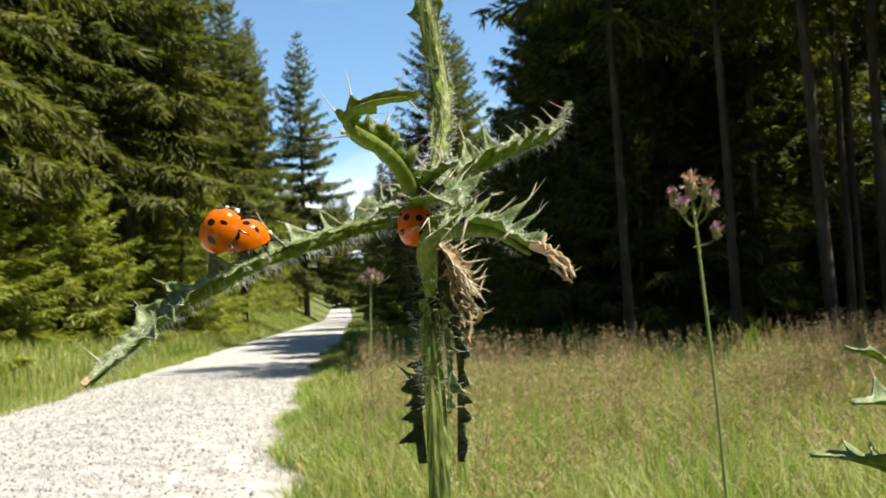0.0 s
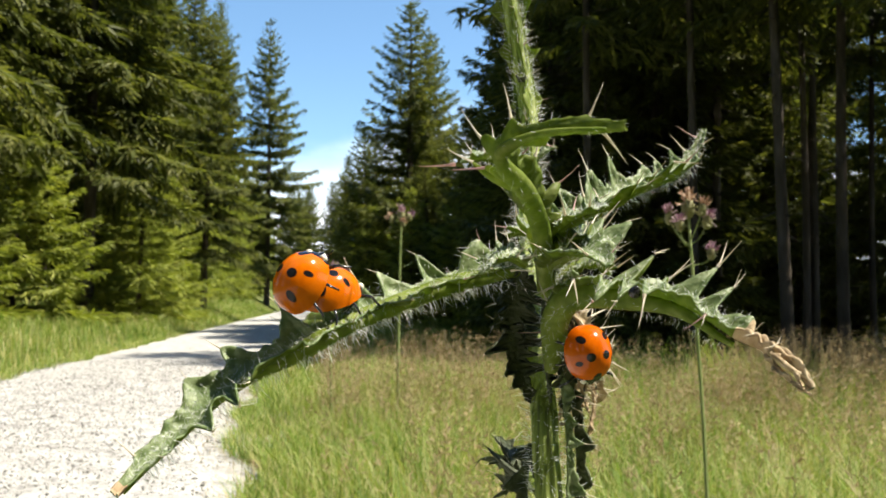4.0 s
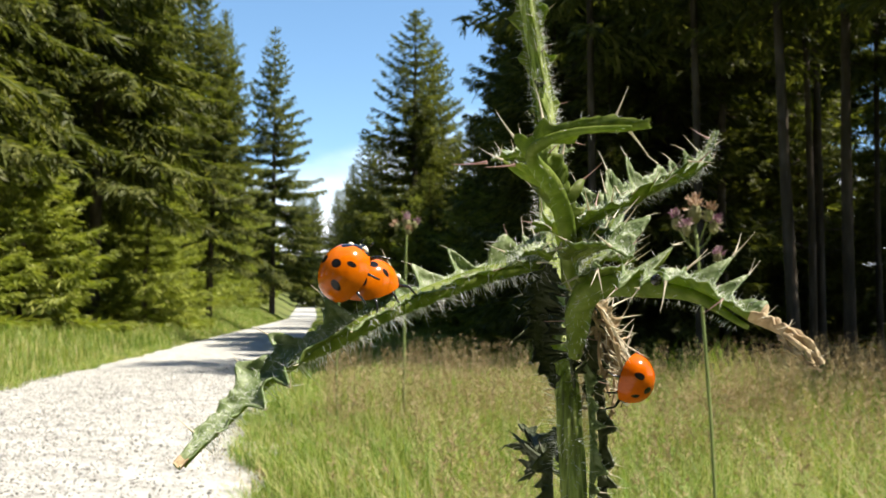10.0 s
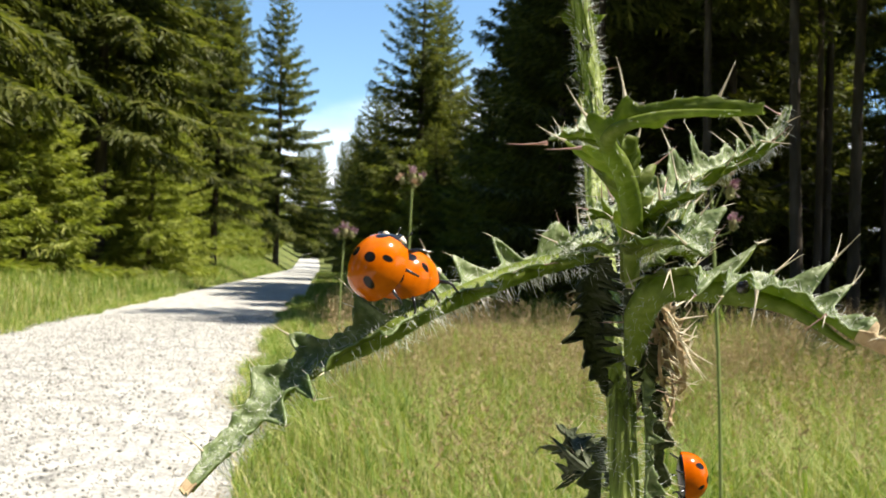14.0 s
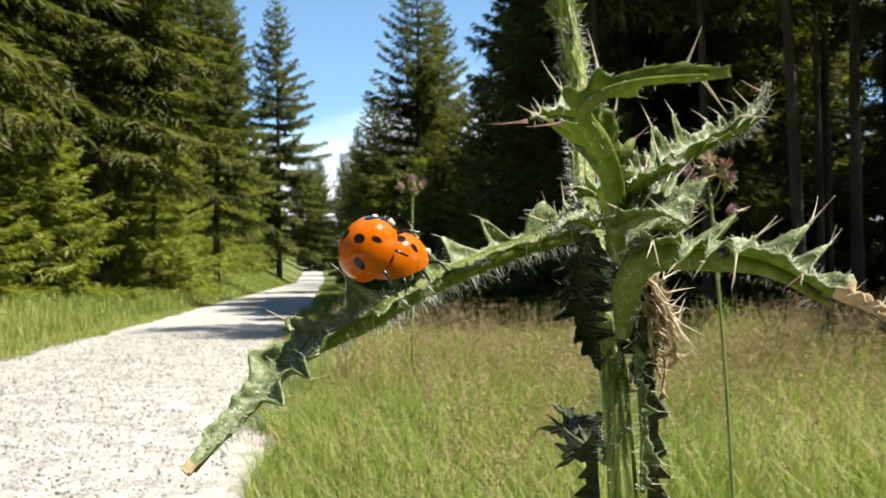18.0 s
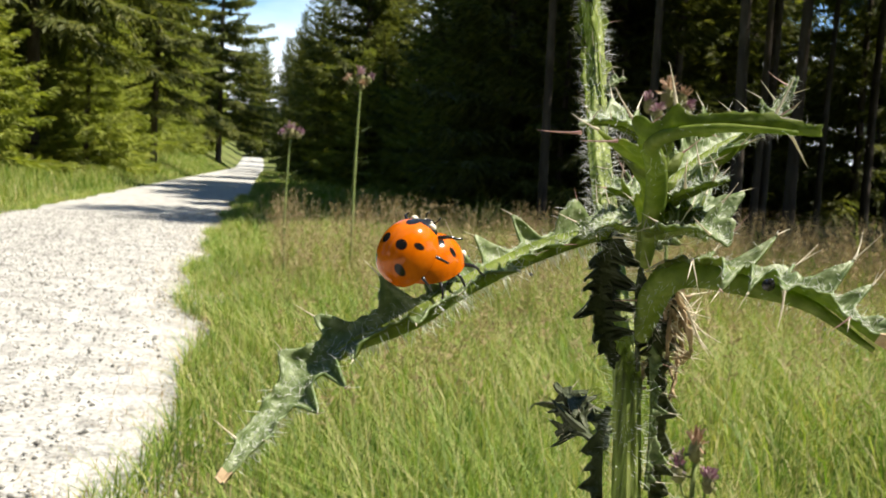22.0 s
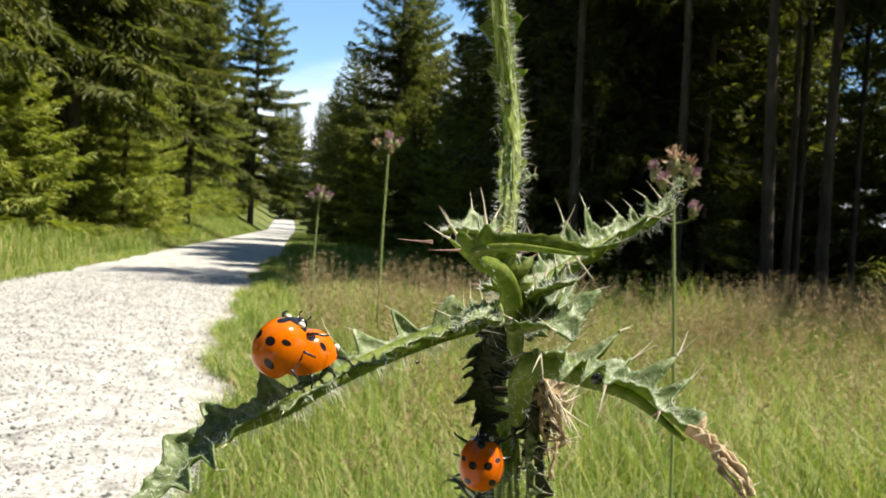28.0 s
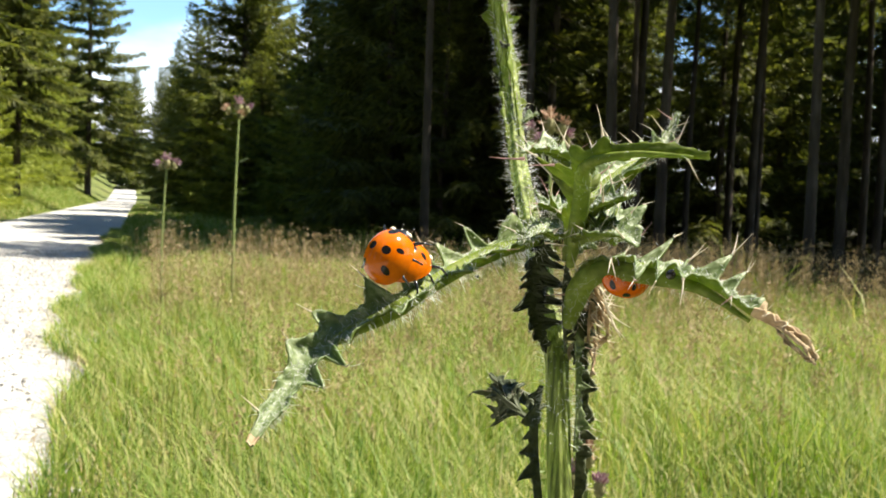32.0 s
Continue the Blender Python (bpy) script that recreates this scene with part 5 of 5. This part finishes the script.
    for k in range(5):                                # frayed end of the bowed leaf
        a = np.array([0.0376, 0.0930, 0.9966]) + wilt.normal(0, 0.0004, 3)
        e = np.array([0.0400, 0.0894, 0.9935]) + wilt.normal(0, 0.00045, 3)
        leaf(t, [tuple(a), tuple((a + e) / 2 + wilt.normal(0, 0.0005, 3)), tuple(e)], tuple(wilt.normal(0, 1, 3)), [0.08, 0.14, 0.05], 3, 0.3, "shrivelled brown leaf strip", hairs=0,
             spines=(0.4, 1.0), mat=DRY, rib=0, pink=0.0, rows=22, ruffle=1.2, curl=1.5, name="dry_leaf")
    return t


build_thistle()


def build_neighbour():
    t = thing("thistle", (0, 0, 0), "second thistle with blue-green leaves and pinkish leaf tips", "thistle")
    part("stem", tube([(0.118, 0.112, -0.02), (0.114, 0.112, 0.4), (0.110, 0.111, 0.8), (0.108, 0.110, 0.97), (0.107, 0.110, 1.0)], [4 * MM, 3 * MM, 2 * MM, 1.2 * MM], 16, 40, 8, 0.08, "stem", STEM), t)
    leaf(t, [(0.109, 0.111, 0.955), (0.0948, 0.1166, 0.9601), (0.0863, 0.1120, 0.9644), (0.0789, 0.1076, 0.9668), (0.0732, 0.1043, 0.9677)], (0.0, -0.4, 0.9), [1.0, 2.2, 2.2, 1.0, 0.3], 5, 3.0, "blue-green leaf with a pinkish tip", hairs=80, spines=(2.0, 3.5), pink=0.6, rib=0.8)
    leaf(t, [(0.108, 0.110, 0.972), (0.0954, 0.1159, 0.9720), (0.0888, 0.1132, 0.9793), (0.0815, 0.1107, 0.9820)], (0.0, -0.4, 0.9), [0.8, 1.2, 1.0, 0.2], 5, 1.8, "narrow pinkish leaf", hairs=40, spines=(1.6, 3.0), pink=0.6, rib=0.6)
    leaf(t, [(0.108, 0.111, 0.965), (0.0927, 0.1109, 0.9694), (0.0870, 0.1085, 0.9736), (0.0801, 0.1061, 0.9744)], (0.0, -0.4, 0.9), [0.8, 2.0, 1.8, 0.3], 5, 2.4, "blue-green leaf with a pinkish tip", hairs=60, spines=(1.6, 3.0), pink=0.6, rib=0.6)


build_neighbour()


# ---- other thistles in the meadow ----
def puff(bm, at, r, rng, count, spread, length, up):
    """A tuft of thin florets."""
    for _ in range(count):
        d = Vector(up) + Vector(rng.normal(0, spread, 3))
        d.normalize()
        q = d.cross(Vector(rng.normal(0, 1, 3))).normalized() * r * 0.16
        a = Vector(at) + Vector(rng.normal(0, r * 0.25, 3))
        e = a + d * length * rng.uniform(0.7, 1.2)
        vs = [bm.verts.new(v) for v in (a - q * 0.5, a + q * 0.5, e + q, e - q)]
        bm.faces.new(vs)


def mesh_from(bm, name, mat, smooth=True):
    me = bpy.data.meshes.new(name)
    bm.to_mesh(me)
    bm.free()
    me.materials.append(mat)
    me.polygons.foreach_set("use_smooth", [smooth] * len(me.polygons))
    return me


def egg(name, at, radii, mat, turn=(0, 0, 0), seg=12):
    bm = bmesh.new()
    bmesh.ops.create_uvsphere(bm, u_segments=seg, v_segments=max(6, seg * 2 // 3), radius=1)
    bmesh.ops.transform(bm, verts=bm.verts, matrix=Matrix.LocRotScale(Vector(at), Euler(turn), Vector(radii)))
    return mesh_from(bm, name, mat)


def flower_head(parent, at, size, faded, rng, up=(0, 0, 1)):
    u = Vector(up).normalized()
    head = part("flower_head", egg("flower_head", at, (size * 0.5, size * 0.5, size * 0.75), BRACT), parent)
    bm = bmesh.new()
    puff(bm, Vector(at) + u * size * 0.4, size * 0.5, rng, 46, 0.5, size * 1.0, u)
    part("floret_tuft", mesh_from(bm, "floret_tuft", FLUFF if faded else FLOWER, False), head, "faded tan fluff" if faded else "dull purple florets")
    bm = bmesh.new()
    puff(bm, at, size * 0.8, rng, 26, 0.9, size * 0.55, u * 0.4)
    part("bract_cup", mesh_from(bm, "bract_cup", BRACT, False), head)
    return head


def stalk(base, top, thick, heads, label, leaves=5, seed=1, side_bud=None, leaf_size=1.0):
    """A thin thistle stalk with a cluster of small heads."""
    rng = np.random.default_rng(seed)
    base, top = np.array(base), np.array(top)
    t = thing("meadow_thistle", tuple(base), label, "thistle", "flowering thistles in the meadow")
    rel = top - base
    bow = np.array([rng.normal(0, 0.012), rng.normal(0, 0.012), 0])
    pts = [tuple(rel * f + bow * math.sin(3.14 * f)) for f in (0, 0.2, 0.4, 0.6, 0.8, 0.93, 1)]
    pts[0] = (pts[0][0], pts[0][1], -0.03)
    part("stem", tube(pts, [thick * 1.5, thick * 1.2, thick, thick * 0.8], 8, 30, 4, 0.1, "stem", THIN_STEM), t)
    line = spline(pts, 60)
    for k in range(leaves):
        i = int(rng.uniform(12, 50))
        a = rng.uniform(0, 6.283)
        ln = rng.uniform(0.02, 0.05) * leaf_size
        d = np.array([math.cos(a), math.sin(a), rng.uniform(0.0, 0.7)])
        q = line[i]
        leaf(t, [tuple(q), tuple(q + d * ln * 0.5), tuple(q + d * ln + np.array([0, 0, -0.006]))], (0, 0, 1), [0.8 * leaf_size, 1.6 * leaf_size, 0.3], 4, 1.6 * leaf_size, hairs=0, spines=(leaf_size, 2.5 * leaf_size), rib=0, rows=24)
    for dx, dy, dz, size, faded in heads:
        at = rel + np.array([dx, dy, dz])
        if abs(dx) + abs(dy) > 0.004:
            part("flower_stalk", tube([tuple(rel - np.array([0, 0, 0.03])), tuple(rel + np.array([dx * 0.6, dy * 0.6, dz - 0.014])), tuple(at)], [thick * 0.5, thick * 0.4], 6, 8, name="flower_stalk", mat=THIN_STEM), t)
        flower_head(t, tuple(at), size, faded, rng, (dx * 12, dy * 12, 1))
    if side_bud is not None:
        f, dx, dy, dz, size = side_bud
        q = rel * f
        e = q + np.array([dx, dy, dz])
        part("flower_stalk", tube([tuple(q), tuple(q + np.array([dx * 0.8, dy * 0.8, dz * 0.4])), tuple(e)], [thick * 0.5, thick * 0.35], 6, 8, name="flower_stalk", mat=THIN_STEM), t)
        flower_head(t, tuple(e), size, False, rng, (dx * 6, dy * 6, 1))
    return t


stalk((0.192, 0.80, 0), (0.232, 0.805, 1.083), 0.0016, [(0, 0, 0.004, 0.0125, True), (-0.016, 0.004, -0.004, 0.009, False), (0.017, 0.0, -0.008, 0.009, False), (-0.010, -0.008, -0.012, 0.008, False), (0.010, -0.01, 0.002, 0.008, True)],
      "thin green thistle stalk with a faded tan and pink flower cluster", 4, 3, (0.955, 0.022, 0.0, 0.012, 0.008))
stalk((-0.297, 6.98, 0), (-0.281, 7.00, 1.662), 0.0096, [(0, 0, 0.022, 0.062, False), (-0.078, 0.0, 0.0, 0.045, True), (0.060, 0.025, 0.015, 0.045, False), (0.012, -0.04, -0.04, 0.038, True)], "slender thistle stalk with a small purple flower head", 11, 5, leaf_size=2.8)
stalk((-0.806, 6.98, 0), (-0.802, 7.00, 1.226), 0.0080, [(0, 0, 0.015, 0.055, False), (0.053, 0.0, 0.0, 0.043, False), (-0.048, 0.0, -0.01, 0.04, False)], "slender thistle stalk with a small pink flower head", 10, 8, leaf_size=2.7)
stalk((0.182, 0.54, 0), (0.185, 0.5425, 0.845), 0.0018, [(0, 0, 0.002, 0.010, True), (-0.010, 0.0, -0.012, 0.009, False), (0.008, -0.003, -0.018, 0.008, False)], "low thistle stalk with a brownish fading flower head", 3, 12)


# ---- ladybirds ----
def half_dome(left, shell):
    """One wing case: half of a domed oval, with a rim."""
    rows, cols = 26, 18
    v = []
    for i in range(rows):
        ph = math.pi * (0.145 + 0.855 * i / (rows - 1))
        x = -0.35 + 3.45 * math.cos(ph)
        r = max(0.0, math.sin(ph)) ** 0.82
        for j in range(cols):
            th = (math.pi / 2 - 0.001) * j / (cols - 1)
            y, z = -2.95 * r * math.cos(th), 3.45 * r * math.sin(th) ** 0.92
            if j == 0:
                y, z = y * 1.015, -0.12
            v.append((x * MM, (-y if left else y) * MM, z * MM))
    f = [(i * cols + j, i * cols + j + 1, (i + 1) * cols + j + 1, (i + 1) * cols + j) for i in range(rows - 1) for j in range(cols - 1)]
    return mesh_of("wing_case", v, f if left else [q[::-1] for q in f], shell)


def build_ladybird(label, shell, hue):
    b = thing("ladybird", (0, 0, 0), label, "ladybird", "ladybirds on the thistle")
    part("wing_case", half_dome(True, shell), b, "glossy %s wing case with black spots" % hue)
    part("wing_case", half_dome(False, shell), b, "glossy %s wing case with black spots" % hue)
    part("belly", egg("belly", (-0.3 * MM, 0, -0.02 * MM), (3.2 * MM, 2.75 * MM, 0.95 * MM), BLACK, seg=20), b, "black underside")
    pro = part("pronotum", egg("pronotum", (2.45 * MM, 0, 0.20 * MM), (0.92 * MM, 1.85 * MM, 1.10 * MM), BLACK, seg=20), b, "black neck shield")
    for sy in (-1, 1):
        part("cream_patch", egg("cream_patch", (2.92 * MM, 1.18 * sy * MM, 0.45 * MM), (0.42 * MM, 0.42 * MM, 0.52 * MM), CREAM, (0, 0.4, 0.5 * sy)), pro, "cream-white corner patch")
    head = part("head", egg("head", (3.15 * MM, 0, -0.42 * MM), (0.62 * MM, 0.85 * MM, 0.72 * MM), BLACK, seg=16), b, "black head")
    for sy in (-1, 1):
        part("cream_patch", egg("cream_patch", (3.46 * MM, 0.42 * sy * MM, -0.05 * MM), (0.17 * MM, 0.15 * MM, 0.15 * MM), CREAM), head)
        part("antenna", tube([(3.5 * MM, 0.5 * sy * MM, -0.4 * MM), (4.0 * MM, 0.85 * sy * MM, -0.35 * MM), (4.35 * MM, 0.8 * sy * MM, -0.45 * MM)], [0.07 * MM, 0.06 * MM, 0.11 * MM], 6, 8, name="antenna", mat=BLACK), head)
        for x0, x1, x2 in ((1.9, 2.9, 3.5), (0.5, 0.6, 0.7), (-0.9, -1.9, -2.6)):
            part("leg", tube([(x0 * MM, 1.1 * sy * MM, -0.25 * MM), (x1 * MM, 2.9 * sy * MM, -0.25 * MM), ((x1 + x2) / 2 * MM, 3.5 * sy * MM, -0.9 * MM), (x2 * MM, 3.75 * sy * MM, -1.35 * MM)],
                             [0.22 * MM, 0.24 * MM, 0.15 * MM, 0.11 * MM], 7, 14, name="leg", mat=BLACK), b, "black jointed leg")
    return b


def stand_on(at, forward, back):
    """A pose with the head towards forward and the back towards back."""
    x = Vector(forward).normalized()
    z = Vector(back)
    z = (z - x * z.dot(x)).normalized()
    y = z.cross(x)
    return Matrix.Translation(at) @ Matrix((x, y, z)).transposed().to_4x4()


walker = build_ladybird("lone ladybird climbing on the thistle stem, shell darkened for shade", SHADED_SHELL, "shade-darkened orange")
male = build_ladybird("orange seven-spot ladybird mounted on another on a thistle leaf", SHELL, "orange")
male_at = stand_on((-0.0088, 0.1068, 1.0036), (0.46, 0.15, 0.87), (-0.54, -0.76, 0.36)) @ Matrix.Scale(1.04, 4)
male.matrix_world = male_at
female = copy_thing(male, stand_on((-0.0061, 0.1102, 1.0019), (0.75, 0.60, 0.35), (-0.15, -0.45, 0.85)))
tagged(female, "orange ladybird beneath its mate on a thistle leaf")

# a small round beetle under the bowed leaf
bug = thing("leaf_beetle", (0.0267, 0.1009, 1.0024), "tiny round black beetle under the bowed leaf", "beetle")
part("body", egg("body", (0, 0, 0), (0.68 * MM, 0.55 * MM, 0.66 * MM), BLACK, seg=14), bug)
part("head", egg("head", (0.1 * MM, -0.3 * MM, 0.5 * MM), (0.28 * MM, 0.24 * MM, 0.24 * MM), BLACK, seg=10), bug)

# a speck on a thread of spider silk
speck = thing("silk_thread", (0.0068, 0.1248, 0.9997), "tiny dark speck hanging on a thread of spider silk", "spider silk")
part("speck", egg("speck", (0, 0, 0), (0.34 * MM, 0.22 * MM, 0.24 * MM), BLACK, (0.3, 0.5, 0.2), 8), speck, "dark shrivelled speck")
part("thread", tube([(0, 0, 0), (0.3 * MM, -0.6 * MM, 3 * MM), (0.6 * MM, -1.4 * MM, 5.2 * MM)], [0.012 * MM, 0.012 * MM], 4, 8, name="thread", mat=HAIR), speck)


def motions():
    """The lone ladybird goes down the withered leaves, round the stem, and up again to the bowed leaf."""
    walk(walker, [
        (0.0, stand_on((0.0191, 0.1161, 1.0040), (0.15, 0.25, 1), (-0.1, -1, 0.3))),
        (0.5, stand_on((0.0196, 0.1179, 1.0013), (0.1, 0.2, 0.4), (0.0, -1, 0.3))),
        (1.0, stand_on((0.0212, 0.1133, 0.9977), (0.5, 0.2, -0.2), (0.1, -1, 0.2))),
        (1.5, stand_on((0.0226, 0.1171, 0.9974), (0.5, 0.1, -0.8), (0.2, -0.95, 0.1))),
        (2.0, stand_on((0.0237, 0.1237, 0.9966), (0.3, 0.1, -1), (0.25, -0.95, 0))),
        (3.0, stand_on((0.0228, 0.1240, 0.9949), (0.2, 0.1, -1), (0.25, -0.95, 0))),
        (4.5, stand_on((0.0250, 0.1155, 0.9948), (0.1, 0.1, -1), (0.3, -0.93, 0))),
        (6.0, stand_on((0.0246, 0.1225, 0.9920), (0.1, 0.5, -0.85), (0.3, -0.92, 0))),
        (7.0, stand_on((0.0236, 0.1185, 0.9936), (0.1, 0.5, -0.85), (0.3, -0.92, 0))),
        (8.0, stand_on((0.0241, 0.1171, 0.9931), (0.1, 0.55, -0.8), (0.4, -0.9, 0))),
        (9.0, stand_on((0.0257, 0.1204, 0.9912), (0.1, 0.55, -0.8), (0.45, -0.88, 0))),
        (10.0, stand_on((0.0280, 0.1222, 0.9896), (0.0, 0.5, -0.85), (0.72, -0.7, 0))),
        (10.5, stand_on((0.0290, 0.1263, 0.9853), (-0.1, 0.2, -1), (0.95, -0.3, 0.1))),
        (11.0, stand_on((0.0288, 0.1296, 0.9835), (-0.35, 0.2, -0.9), (0.75, 0.55, 0.3))),
        (12.0, stand_on((0.0289, 0.1303, 0.9835), (-0.25, 0.2, -0.9), (0.8, 0.45, 0.3))),
        (12.5, stand_on((0.0304, 0.1375, 0.9827), (-0.1, 0.2, -0.9), (0.97, 0.1, 0.2))),
        (13.0, stand_on((0.0319, 0.1391, 0.9800), (0.0, 0.1, -1), (1.0, -0.12, 0.05))),
        (14.0, stand_on((0.0324, 0.1416, 0.9743), (0.1, 0.1, -1), (1.0, -0.15, 0.1))),
        (14.5, stand_on((0.0321, 0.1429, 0.9746), (0.1, 0.1, -1), (1.0, -0.15, 0.1))),
        (16.0, stand_on((0.0300, 0.1230, 0.9640), (-0.1, 0.1, -1), (0.9, -0.5, 0.0))),
        (18.0, stand_on((0.0255, 0.1155, 0.9560), (-0.9, 0.1, -0.4), (0.3, -0.95, 0.0))),
        (20.0, stand_on((0.0205, 0.1155, 0.9580), (-0.5, 0.1, 0.8), (0.0, -1, 0.1))),
        (21.5, stand_on((0.0205, 0.1160, 0.9640), (0.0, 0.1, 1), (-0.05, -1, 0.1))),
        (22.5, stand_on((0.0188, 0.1194, 0.9718), (0.0, 0.1, 1), (-0.1, -1, -0.15))),
        (23.0, stand_on((0.0182, 0.1202, 0.9736), (0.0, 0.1, 1), (-0.1, -1, -0.15))),
        (24.0, stand_on((0.0168, 0.1205, 0.9755), (0.0, 0.1, 1), (-0.1, -1, -0.15))),
        (24.5, stand_on((0.0168, 0.1204, 0.9773), (0.0, 0.1, 1), (-0.1, -1, -0.15))),
        (26.5, stand_on((0.0170, 0.1224, 0.9796), (0.0, 0.15, 1), (-0.1, -1, -0.15))),
        (27.0, stand_on((0.0174, 0.1231, 0.9799), (0.0, 0.15, 1), (-0.1, -1, -0.15))),
        (28.0, stand_on((0.0159, 0.1195, 0.9878), (0.0, 0.15, 1), (-0.1, -1, -0.15))),
        (28.5, stand_on((0.0181, 0.1174, 0.9894), (0.0, 0.2, 1), (-0.05, -1, -0.15))),
        (29.0, stand_on((0.0191, 0.1197, 0.9922), (0.0, 0.2, 1), (-0.05, -1, -0.15))),
        (29.5, stand_on((0.0174, 0.1161, 0.9939), (0.1, 0.2, 1), (0.0, -1, -0.15))),
        (30.0, stand_on((0.0188, 0.1136, 0.9932), (0.15, 0.2, 1), (0.0, -1, -0.15))),
        (30.5, stand_on((0.0174, 0.1101, 0.9971), (0.5, 0.1, 0.85), (0.1, -1, -0.2))),
        (31.0, stand_on((0.0206, 0.1115, 0.9976), (0.88, 0.0, 0.42), (0.25, -0.45, -0.85))),
        (31.5, stand_on((0.0226, 0.1105, 1.0002), (0.97, -0.1, 0.15), (0.1, -0.45, -0.88))),
        (32.0, stand_on((0.0252, 0.1110, 1.0016), (0.97, -0.2, -0.1), (0.0, -0.25, -0.96))),
    ])


motions()
